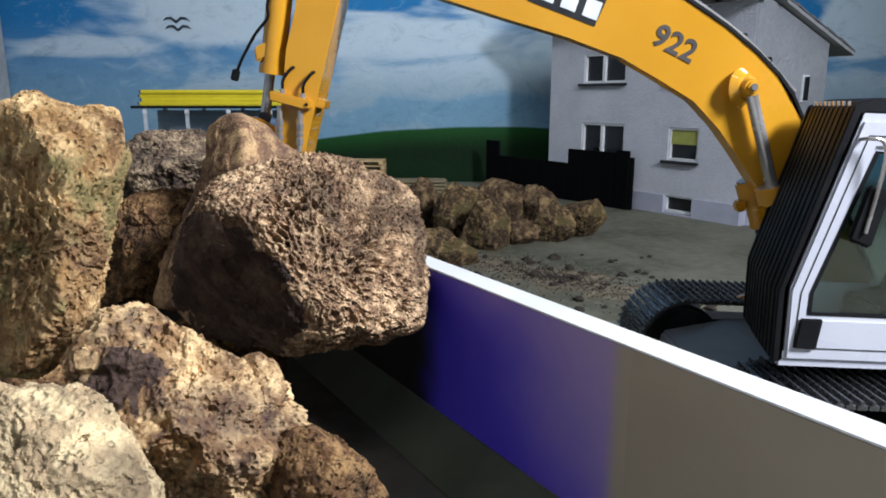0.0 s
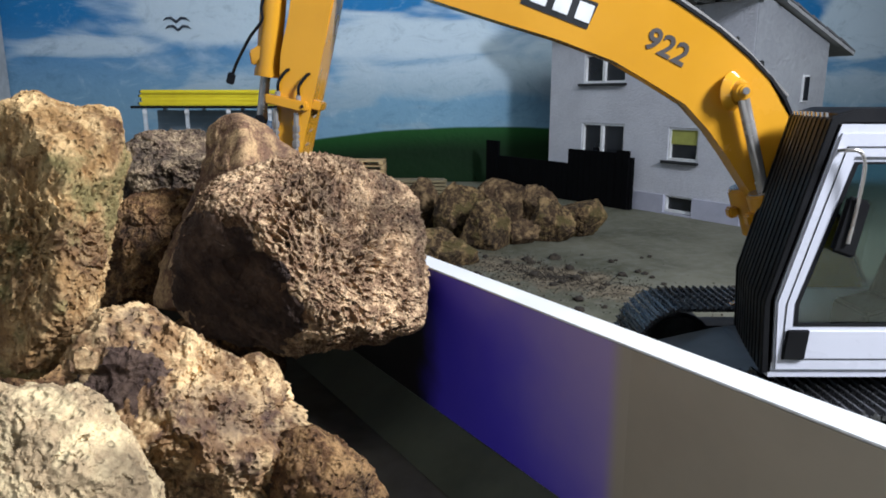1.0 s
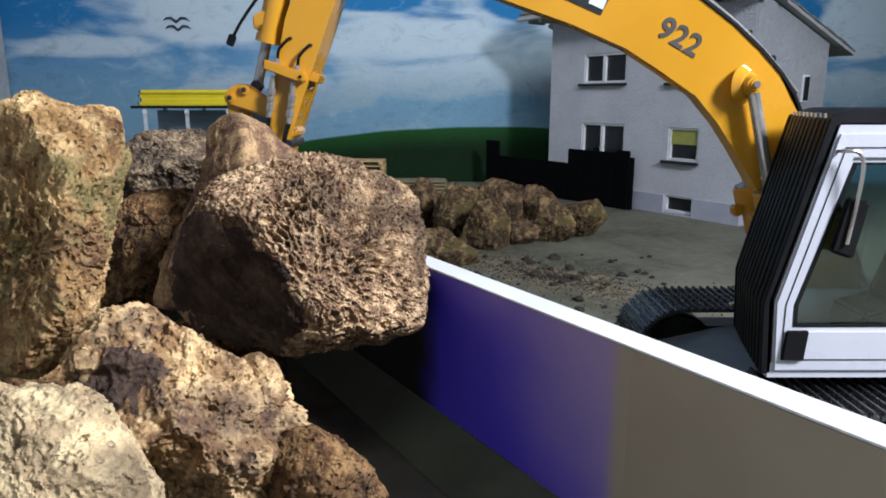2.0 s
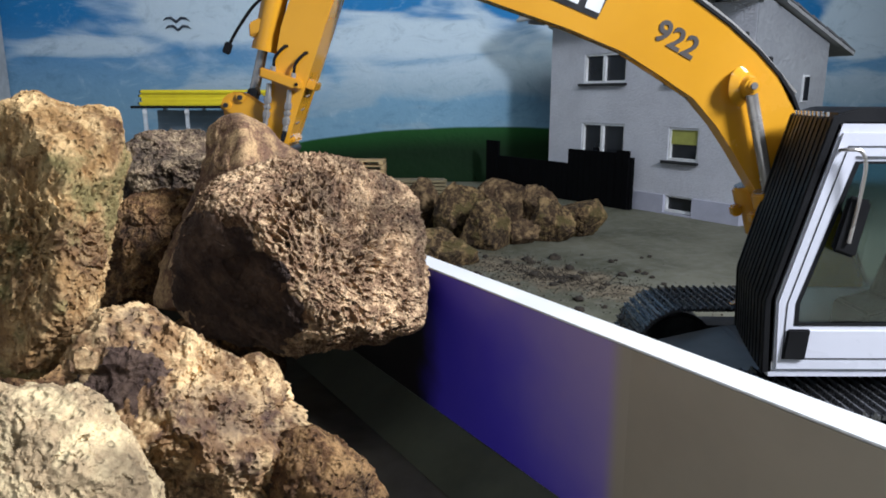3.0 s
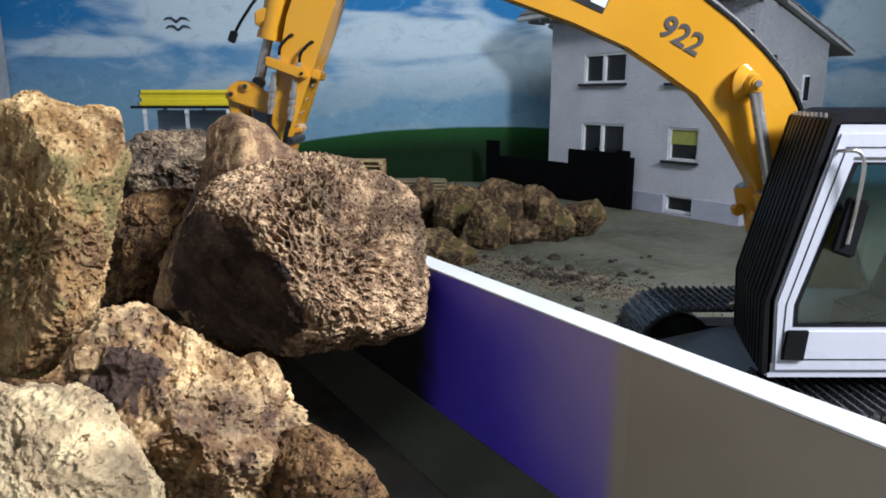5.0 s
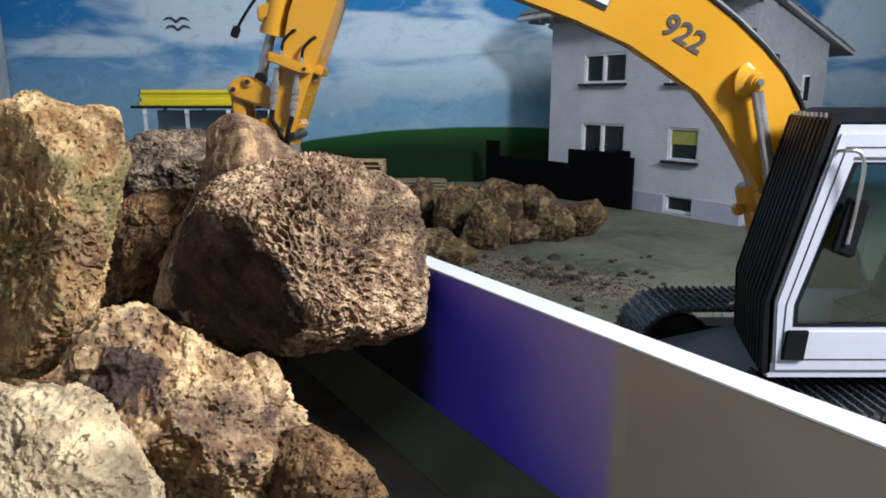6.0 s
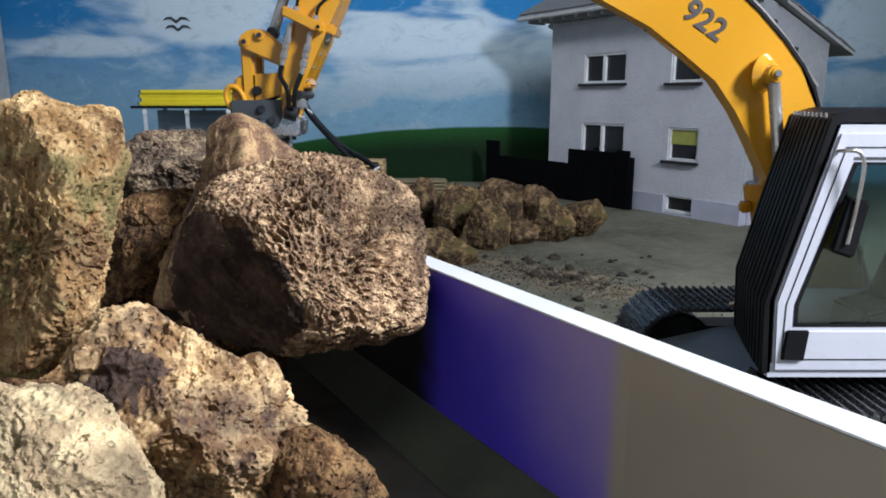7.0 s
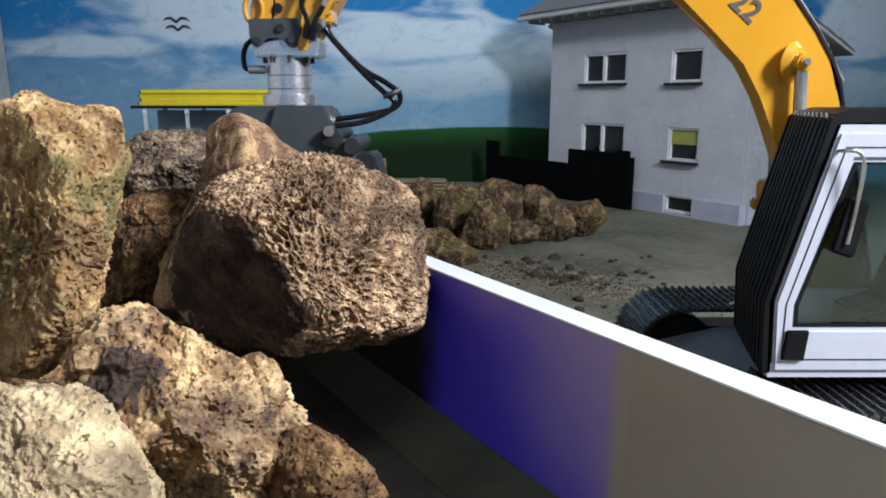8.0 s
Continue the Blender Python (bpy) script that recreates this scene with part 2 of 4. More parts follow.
def painted_blue_light():
    """Blue light painted into the panel's colour; it fades unevenly to violet along the panel."""
    n = Nodes("painted_blue_violet_light")
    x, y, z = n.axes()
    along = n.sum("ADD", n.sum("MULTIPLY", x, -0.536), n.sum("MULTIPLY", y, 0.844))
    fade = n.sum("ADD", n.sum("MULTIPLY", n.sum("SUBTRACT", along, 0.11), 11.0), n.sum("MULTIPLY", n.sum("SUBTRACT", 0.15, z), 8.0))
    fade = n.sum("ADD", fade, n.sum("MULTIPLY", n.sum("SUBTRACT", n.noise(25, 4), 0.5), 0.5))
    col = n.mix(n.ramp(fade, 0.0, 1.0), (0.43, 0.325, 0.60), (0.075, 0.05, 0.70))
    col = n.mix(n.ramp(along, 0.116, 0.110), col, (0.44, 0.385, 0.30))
    # Beyond this ragged edge the big rock's shade is painted near black.
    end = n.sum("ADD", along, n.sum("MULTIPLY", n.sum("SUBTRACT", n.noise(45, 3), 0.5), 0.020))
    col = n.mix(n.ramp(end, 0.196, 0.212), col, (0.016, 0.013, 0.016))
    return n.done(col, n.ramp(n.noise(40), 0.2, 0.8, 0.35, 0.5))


BLUE_LIGHT_PANEL = painted_blue_light()


def glass_material():
    n = Nodes("tinted_cab_glass")
    return n.done((0.78, 0.95, 0.94), 0.05, 0.0, None, transmission_weight=1.0, ior=1.75)


GLASS = glass_material()

# ---- mesh helpers ----


def thing(name, label, category, at=(0, 0, 0), group="", kind=""):
    ob = new(name)
    ob.empty_display_size = 0.02
    ob.location = at
    return tagged(ob, label, category, group, kind)


def solid(name, bm, material, smooth=False):
    bmesh.ops.recalc_face_normals(bm, faces=bm.faces)
    me = bpy.data.meshes.new(name)
    bm.to_mesh(me)
    bm.free()
    me.materials.append(material)
    if smooth:
        me.polygons.foreach_set("use_smooth", [True] * len(me.polygons))
        me.set_sharp_from_angle(angle=radians(40))
    return me


def part(name, bm, material, parent=None, label="", smooth=False):
    """Links a bmesh as one mesh object under a thing or a part."""
    ob = new(name, solid(name, bm, material, smooth) if isinstance(bm, bmesh.types.BMesh) else bm)
    if parent:
        ob.parent = parent
    return tagged(ob, label)


def bevelled(bm, geom, width, segments=2):
    if width:
        edges = {e for v in geom for e in v.link_edges}
        bmesh.ops.bevel(bm, geom=list(edges), offset=width, segments=segments, affect="EDGES", clamp_overlap=True)
    return bm


def box(cx, cy, cz, sx, sy, sz, bevel=0.0, bm=None):
    bm = bm or bmesh.new()
    made = bmesh.ops.create_cube(bm, size=1, matrix=Matrix.Translation((cx, cy, cz)) @ Matrix.Diagonal((sx, sy, sz, 1)))
    return bevelled(bm, made["verts"], bevel)


def prism(profile, y0, y1, bevel=0.0, bm=None):
    """An outline in x and z, drawn out along y."""
    bm = bm or bmesh.new()
    a = [bm.verts.new((x, y0, z)) for x, z in profile]
    b = [bm.verts.new((x, y1, z)) for x, z in profile]
    bm.faces.new(a), bm.faces.new(b[::-1])
    for i in range(len(a)):
        j = (i + 1) % len(a)
        bm.faces.new((a[i], b[i], b[j], a[j]))
    return bevelled(bm, a + b, bevel)


def ring_prism(outer, inner, y0, y1, bm=None):
    """A plate in x and z with one opening; as many corners inside as outside."""
    bm = bm or bmesh.new()
    loops = [[bm.verts.new((x, y, z)) for x, z in line] for y in (y0, y1) for line in (outer, inner)]
    o0, i0, o1, i1 = loops
    for k in range(len(outer)):
        j = (k + 1) % len(outer)
        for q in ((o0[k], o0[j], i0[j], i0[k]), (o1[k], i1[k], i1[j], o1[j]), (o0[k], o1[k], o1[j], o0[j]), (i0[k], i0[j], i1[j], i1[k])):
            bm.faces.new(q)
    return bm


def rod(p, q, r, r2=None, seg=20, bm=None, bevel=0.0):
    bm = bm or bmesh.new()
    p, q = Vector(p), Vector(q)
    m = Matrix.Translation((p + q) / 2) @ (q - p).to_track_quat("Z", "Y").to_matrix().to_4x4()
    made = bmesh.ops.create_cone(bm, cap_ends=True, segments=seg, radius1=r, radius2=r if r2 is None else r2, depth=(q - p).length, matrix=m)
    if bevel:
        rims = [e for e in {e for v in made["verts"] for e in v.link_edges} if any(len(f.verts) > 4 for f in e.link_faces)]
        bmesh.ops.bevel(bm, geom=rims, offset=bevel, segments=2, affect="EDGES")
    return bm


def tube(points, r, seg=10, steps=8, bm=None):
    """A round hose through a few points, smoothly bent."""
    bm = bm or bmesh.new()
    p = [Vector(v) for v in points]
    p = [2 * p[0] - p[1], *p, 2 * p[-1] - p[-2]]
    line = []
    for i in range(1, len(p) - 2):
        for k in range(steps):
            t = k / steps
            line.append(0.5 * (2 * p[i] + (p[i + 1] - p[i - 1]) * t + (2 * p[i - 1] - 5 * p[i] + 4 * p[i + 1] - p[i + 2]) * t * t
                               + (3 * p[i] - p[i - 1] - 3 * p[i + 1] + p[i + 2]) * t ** 3))
    line.append(p[-2])
    rings, side = [], Vector((0.2, 1, 0.1)).normalized()
    for i, c in enumerate(line):
        way = (line[min(i + 1, len(line) - 1)] - line[max(i - 1, 0)]).normalized()
        side = (side - way * side.dot(way)).normalized()
        up = way.cross(side)
        rings.append([bm.verts.new(c + r * (math.cos(a) * side + math.sin(a) * up)) for a in [2 * math.pi * k / seg for k in range(seg)]])
    for a, b in zip(rings, rings[1:]):
        for k in range(seg):
            bm.faces.new((a[k], a[(k + 1) % seg], b[(k + 1) % seg], b[k]))
    bm.faces.new(rings[0]), bm.faces.new(rings[-1][::-1])
    return bm


# ---- the room ----
room_floor = tagged(part("floor", box(0, 0.4, -0.02, 4.0, 3.4, 0.04), CONCRETE), "dusty olive grey concrete floor with brown soil", "floor", kind="structure")
wall_north = tagged(part("wall_north", box(0, 1.80, 1.0, 4.0, 0.10, 2.0), MURAL), "unseen wall with a sky painting for the cab glass to reflect over a green hill", "wall", kind="structure")
tagged(part("wall_west", box(-1.135, 0.05, 1.0, 0.10, 3.39, 2.0), WHITE_WALL), "plain white side wall meeting the mural", "wall", kind="structure")
tagged(part("wall_east", box(1.85, 0.05, 1.0, 0.10, 3.39, 2.0), GREY_WALL), "plain grey side wall", "wall", kind="structure")
# Unseen wall: the mural is repeated to colour reflections in the cab glass.
tagged(part("wall_south", box(0.35, -1.30, 1.0, 2.9, 0.10, 2.0), MURAL), "unseen wall with a sky painting for the cab glass to reflect", "wall", kind="structure")
tagged(part("ceiling", box(0, 0.4, 2.05, 4.0, 3.4, 0.10), GREY_WALL), "plain grey ceiling", "ceiling", kind="structure")


def painted_bird(x, z, s):
    bm = bmesh.new()
    for side in (-1, 1):
        line = [(0, 0), (0.35, 0.28), (0.7, 0.25), (1.0, -0.02), (0.68, 0.10), (0.35, 0.10), (0.0, -0.18)]
        vs = [bm.verts.new((x + side * a * s, 1.746, z + b * s)) for a, b in line]
        bm.faces.new(vs)
    bmesh.ops.extrude_face_region(bm, geom=bm.faces[:])
    for v in bm.verts[14:]:
        v.co.y = 1.7495
    return bm


part("painted_bird", painted_bird(-0.655, 0.397, 0.033), BIRD, wall_north, "small black painted bird")
part("painted_bird", painted_bird(-0.652, 0.378, 0.033), BIRD, wall_north, "small black painted bird")

# ---- the model house ----
CORNER, ALONG, DEEP = Vector((0.498, 1.128, 0)), Vector((-0.55, 0.835, 0)).normalized(), Vector((0.835, 0.55, 0)).normalized()
HOUSE = Matrix(((ALONG.x, DEEP.x, 0, CORNER.x), (ALONG.y, DEEP.y, 0, CORNER.y), (0, 0, 1, 0), (0, 0, 0, 1)))


def housed(bm):
    """From the house's own length, depth and height into the room."""
    bmesh.ops.transform(bm, matrix=HOUSE, verts=bm.verts)
    return bm


def house():
    h = thing("model_house", "white rendered two-storey model house with a tiled roof", "house")
    top, length, back = 0.366, 0.476, 0.208
    holes = [(0.264, 0.377, 0.240, 0.298), (0.094, 0.159, 0.238, 0.295), (0.260, 0.3765, 0.086, 0.161), (0.090, 0.155, 0.099, 0.159), (0.0915, 0.154, 0.004, 0.036)]
    xs = sorted({0.0, length, *[a for q in holes for a in q[:2]]})
    zs = sorted({0.035, top, *[a for q in holes[:4] for a in q[2:]]})
    bm = bmesh.new()
    for x0, x1 in zip(xs, xs[1:]):
        for z0, z1 in zip(zs, zs[1:]):
            if not any(a - 1e-6 <= x0 and x1 <= b + 1e-6 and c - 1e-6 <= z0 and z1 <= d + 1e-6 for a, b, c, d in holes[:4]):
                box((x0 + x1) / 2, 0.008, (z0 + z1) / 2, x1 - x0, 0.016, z1 - z0, bm=bm)
    bmesh.ops.remove_doubles(bm, verts=bm.verts, dist=1e-5)
    part("front_wall", housed(bm), RENDERED, h)
    gable = [(0.001, 0.0), (0.001, top), (0.030, 0.366), (back + 0.013, 0.306), (back + 0.013, 0.0)]
    for name, x in (("gable_wall", 0.0065), ("gable_wall", length - 0.0065)):
        bm = bmesh.new()
        a = [bm.verts.new((x - 0.008, y, z)) for y, z in gable]
        b = [bm.verts.new((x + 0.008, y, z)) for y, z in gable]
        bm.faces.new(a), bm.faces.new(b[::-1])
        for i in range(5):
            bm.faces.new((a[i], b[i], b[(i + 1) % 5], a[(i + 1) % 5]))
        part(name, housed(bm), GABLE, h, "rendered gable wall with its shade painted in grey")
    part("back_wall", housed(box(length / 2, back + 0.006, 0.157, length, 0.012, 0.314)), RENDERED, h)
    bm = bmesh.new()
    for x0, x1 in ((-0.003, 0.0915), (0.154, length + 0.003)):
        box((x0 + x1) / 2, 0.006, 0.0175, x1 - x0, 0.020, 0.035, bm=bm)
    box((0.0915 + 0.154) / 2, 0.006, 0.0015, 0.0625, 0.020, 0.003, bm=bm)
    part("plinth", housed(bm), PLINTH, h, "grey painted plinth")
    part("plinth", housed(box(-0.0035, 0.115, 0.0175, 0.007, 0.20, 0.035)), PLINTH, h, "grey painted plinth")
    for k, (x0, x1, z0, z1) in enumerate(holes):
        w = part("window", housed(ring_prism([(x0, z0), (x1, z0), (x1, z1), (x0, z1)], [(x0 + 0.004, z0 + 0.005), (x1 - 0.004, z0 + 0.005), (x1 - 0.004, z1 - 0.004), (x0 + 0.004, z1 - 0.004)], 0.002, 0.012)), FRAME_WHITE, h)
        part("pane", housed(box((x0 + x1) / 2, 0.009, (z0 + z1) / 2, x1 - x0 - 0.008, 0.002, z1 - z0 - 0.009)), DARK_GLASS, w, "dark window pane")
        if k in (0, 2):
            part("mullion", housed(box((x0 + x1) / 2 + 0.003, 0.006, (z0 + z1) / 2, 0.006, 0.009, z1 - z0 - 0.009)), FRAME_WHITE, w)
        if k == 3:
            part("blind", housed(box((x0 + x1) / 2, 0.0055, z1 - 0.017, x1 - x0 - 0.009, 0.002, 0.026)), BLIND, w, "half lowered yellow blind")
        if k < 4:
            part("sill", housed(box((x0 + x1) / 2 + 0.003, -0.001, z0 - 0.0025, x1 - x0 + 0.013, 0.014, 0.005, 0.001)), SILL, w, "black sill")
    w = part("window", housed(box(-0.002, 0.155, 0.227, 0.004, 0.018, 0.046)), FRAME_WHITE, h)
    part("pane", housed(box(-0.005, 0.155, 0.227, 0.003, 0.012, 0.040)), DARK_GLASS, w, "dark window pane")
    # roof: two slopes, gutter, soffit brackets
    for name, y0, z0, y1, z1, x0 in (("front_roof_slope", -0.045, 0.378, 0.045, 0.422, -0.035), ("rear_roof_slope", 0.285, 0.286, 0.040, 0.366, -0.014)):
        bm = bmesh.new()
        up = Vector((0, 0, 0.006))
        q = [Vector((x0, y0, z0)), Vector((length + 0.06, y0, z0)), Vector((length + 0.06, y1, z1)), Vector((x0, y1, z1))]
        a, b = [bm.verts.new(v) for v in q], [bm.verts.new(v + up) for v in q]
        bm.faces.new(a), bm.faces.new(b)
        for i in range(4):
            bm.faces.new((a[i], a[(i + 1) % 4], b[(i + 1) % 4], b[i]))
        roof = part(name, housed(bm), SOFFIT, h, "grey roof deck")
        cols, rows = 30, 5
        way = Vector((0, y1 - y0, z1 - z0))
        step = way / rows
        tilt = math.atan2(z1 - z0, y1 - y0)
        tile = housed(box(0, 0, 0, 0.0178, step.length * 1.12, 0.003))
        shared = solid("tile", tile, TILES)
        for i in range(cols):
            for j in range(rows):
                c = Vector((x0 + (i + 0.5) * (length + 0.06 - x0) / cols, y0, z0 + 0.0095)) + step * (j + 0.5)
                ob = part("tile", shared, None, roof)
                ob.matrix_basis = Matrix.Translation(HOUSE @ c) @ (HOUSE.to_3x3() @ Matrix.Rotation(tilt + 0.05 if y1 > y0 else tilt - math.pi - 0.05, 3, "X") @ HOUSE.to_3x3().inverted()).to_4x4() @ Matrix.Translation(-CORNER)
    # Rear slope is lowered to fit the camera's view; this board closes the step.
    part("ridge_board", housed(box(length / 2 + 0.01, 0.045, 0.396, length + 0.08, 0.006, 0.062)), SOFFIT, h, "grey board closing the step between the roof slopes")
    part("gutter", housed(rod((-0.035, -0.048, 0.376), (length + 0.06, -0.048, 0.376), 0.004)), SOFFIT, h, "grey gutter")
    for i in range(16):
        part("rafter_end", housed(box(-0.02 + i * 0.035, -0.02, 0.371, 0.007, 0.044, 0.010)), SOFFIT, h)
    part("verge_board", housed(prism([(-0.040, 0.372), (-0.034, 0.372), (-0.034, 0.380), (-0.040, 0.380)], -0.045, -0.04)), SOFFIT, h)
    return h


house()


def fence():
    f = thing("garden_fence", "black stained model board fence before the house", "fence")
    start = Vector((0.3545, 1.2943, 0))
    spans = [(0.0, 0.032, 0.113), (0.032, 0.036, 0.095), (0.036, 0.165, 0.108), (0.165, 0.40, 0.078), (0.40, 0.45, 0.112)]
    m = Matrix(((ALONG.x, DEEP.x, 0, start.x), (ALONG.y, DEEP.y, 0, start.y), (0, 0, 1, 0), (0, 0, 0, 1)))
    for x0, x1, top in spans:
        count = max(1, round((x1 - x0) / 0.016))
        for i in range(count):
            w = (x1 - x0) / count
            bm = box(x0 + (i + 0.5) * w, 0, top / 2, w - 0.0006, 0.005, top, 0.0005)
            bmesh.ops.transform(bm, matrix=m, verts=bm.verts)
            part("board", bm, FENCE, f)
    for x in (0.002, 0.162, 0.42):
        bm = box(x, 0.007, 0.05, 0.010, 0.010, 0.10, 0.001)
        bmesh.ops.transform(bm, matrix=m, verts=bm.verts)
        part("post", bm, FENCE, f)


fence()


def timber_rack():
    r = thing("timber_rack", "low rack with white posts and a grey back sheet", "rack")
    part("deck", box(-0.44, 1.35, 0.1945, 0.29, 0.11, 0.005, 0.001), BLACK, r, "dark thin deck board")
    for x in (-0.561, -0.482, -0.404, -0.326):
        for y in (1.302, 1.398):
            part("post", box(x, y, 0.096, 0.0065, 0.0065, 0.192, 0.001), POST_WHITE, r, "white post")
        part("bracket", box(x + 0.002, 1.296, 0.186, 0.008, 0.004, 0.007, 0.001), DECAL_WHITE, r, "white bracket")
    for i in range(14):
        part("back_slat", box(-0.44, 1.392, 0.012 + i * 0.013, 0.27, 0.003, 0.0126, 0.0008), GREY_SHEET, r, "grey sheet slat")
    for k in range(4):
        b = new("yellow_board", solid("yellow_board", box(0, 0, 0, 0.285, 0.09, 0.0072, 0.0018), YELLOW_BOARD))
        b.location = (-0.428 + (k % 2) * 0.004, 1.345 + (k % 3) * 0.002, 0.2007 + k * 0.0073)
        part("end_cap", box(-0.1435, 0, 0, 0.003, 0.086, 0.0045, 0.0005), BLACK, b, "black end cap")
        tagged(b, "thin yellow board stacked on the rack", "board", "yellow boards on the rack")


timber_rack()


def pallet(x, y, z, turn, label):
    p = thing("wooden_pallet", label, "pallet", (x, y, z), "stacked model pallets")
    p.rotation_euler = (0, 0, turn)
    for i in range(5):
        part("top_slat", box(0, -0.024 + i * 0.012, 0.0075, 0.085, 0.010, 0.002, 0.0003), WOOD, p)
    for k in (-1, 0, 1):
        part("bearer", box(k * 0.038, 0, 0.0036, 0.008, 0.058, 0.0055, 0.0003), WOOD, p)
    return p


for k in range(10):
    pallet(-0.158 + 0.001 * (k % 3), 1.35, 0.0005 + 0.0092 * k, 0.03 * ((k % 3) - 1), "raw wooden model pallet in a stack")
for k in range(27):
    b = new("timber_board", solid("timber_board", box(0, 0, 0, 0.10, 0.012, 0.0045, 0.0005), OLD_WOOD))
    b.location = (-0.047 + 0.004 * (k % 2), 1.29 + 0.014 * (k % 3), 0.0035 + 0.0066 * (k // 3))
    b.rotation_euler = (0, 0, 0.02 * ((k * 7) % 5 - 2))
    tagged(b, "raw wooden board lying in a low stack", "board", "loose timber boards")

# ---- rocks ----


# Where the camera stands; stones of the heap are turned to face it.
CAMERA_EYE = Vector((0, 0, 0.21))


def soft_min(a, b, k):
    """The smaller of two reaches, with a rounded edge between them."""
    h = max(k - abs(a - b), 0.0) / k
    return min(a, b) - h * h * k * 0.25


def rock(at, girth, deep, seed, stone, label, faces=(), detail=7, group="rocks heaped in the dump body", floor_z=None, pits=0.0, pores=12.0, rough=1.0, chips=10, edge=0.10, broken=0.80, shade_stain=None):
    """A broken stone: an uneven girth, broad broken faces with worn edges, steps, lumps and open pores.
    faces: the main broken faces, each an outward way and its distance from the middle in millimetres.
    shade_stain: the way of a smooth side that carries painted shade or a stain, how far it reaches and how ragged its
    edge is."""
    rng = random.Random(seed)
    bm = bmesh.new()
    bmesh.ops.create_icosphere(bm, subdivisions=detail, radius=1)
    n, size = len(girth), sum(girth) / len(girth) / 1000

    def around(x, z):
        a = math.atan2(z, x) % (2 * math.pi) / (2 * math.pi) * n
        i, f = int(a) % n, a - int(a)
        f = f * f * (3 - 2 * f)
        return (girth[i] * (1 - f) + girth[(i + 1) % n] * f) / 1000

    def body(d):
        return ((math.hypot(d.x, d.z) / around(d.x, d.z)) ** 2.5 + (abs(d.y) / deep) ** 2.5) ** -0.4

    cuts = [(Vector(f[:3]).normalized(), f[3] / 1000 / Vector(f[:3]).length) for f in faces]
    for k in range(chips):
        a, y = rng.uniform(0, 2 * math.pi), rng.choice((-1, 1)) * rng.uniform(0.5, 1.8)
        v = Vector((math.cos(a), y, math.sin(a))).normalized()
        cuts.append((v, body(v) * rng.uniform(broken, 0.98)))
    shift = Vector((seed * 3.7, seed * 1.3, seed * 2.1))
    # stones of the heap turn their broad sides to the camera, so girths fit its view
    way = (Vector(at) - CAMERA_EYE).normalized() if floor_z is None else Vector((0, 1, 0))
    side = way.cross(Vector((0, 0, 1))).normalized()
    tilt = Matrix((side, way, side.cross(way))).transposed()
    for v in bm.verts:
        d = v.co.normalized()
        full = body(d)
        for c, h in cuts:
            k = d.dot(c)
            if k > 0.12:
                full = soft_min(full, h / k, edge * size)
        p = d * full
        q = p / size + 0.10 * noise.noise_vector(p / size * 2.5 + shift)
        step = 0.040 * noise.noise(noise.voronoi(q * 2.6 + shift)[1][0] * 5.1) + 0.022 * noise.noise(noise.voronoi(q * 6.0 + shift)[1][0] * 4.3)
        lump = 0.030 * noise.fractal(q * 1.9 + shift, 1.0, 2.0, 2) + 0.040 * rough * (noise.ridged_multi_fractal(q * 2.9 + shift, 0.9, 2.2, 4, 0.9, 2.0) * 0.4 - 0.5)
        fine = 0.024 * rough * noise.fractal(q * 7 + shift, 0.7, 2.2, 5)
        hole, bare = 0.0, 1.0
        if shade_stain:
            bare = min(1.0, max(0.10, (shade_stain[3] - d.dot(Vector(shade_stain[:3])) + shade_stain[4] * noise.noise(q * 3 + shift)) * 5))
            fine *= 0.4 + 0.6 * bare
        if pits:
            w = q + 0.035 * noise.noise_vector(q * 9 + shift)
            amount = max(0.45, min(1.0, 0.75 + 1.3 * noise.noise(q * 2.0 + shift)))
            for scale, part_of in ((1.0, 1.0), (2.3, 0.42)):
                near = noise.voronoi(w * pores * scale + shift)[0]
                e = max(0.0, min(1.0, (near[1] - near[0] - 0.04) / 0.42))
                hole -= bare * pits * part_of * amount * e * e * (3 - 2 * e)
        v.co = p + d * size * (step * rough + lump + fine + hole + 0.02 + 0.45 * pits)
        if floor_z is not None and v.co.z + at[2] < floor_z:
            v.co.z = floor_z - at[2]
    darkened = set()
    if shade_stain:
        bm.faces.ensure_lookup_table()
        darkened = {f.index for f in bm.faces if shade_stain[3] - (d := f.calc_center_median()).normalized().dot(Vector(shade_stain[:3])) + shade_stain[4] * (noise.noise(d / size * 3 + shift) + 0.5 * noise.noise(d / size * 14 + shift)) < 0.0}
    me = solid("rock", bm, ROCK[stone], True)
    if darkened:
        me.materials.append(ROCK["shade_stain"])
        me.polygons.foreach_set("material_index", [int(k in darkened) for k in range(len(me.polygons))])
    ob = new("rock", me)
    ob.matrix_basis = Matrix.Translation(at) @ tilt.to_4x4()
    return tagged(ob, label, "rock", group)


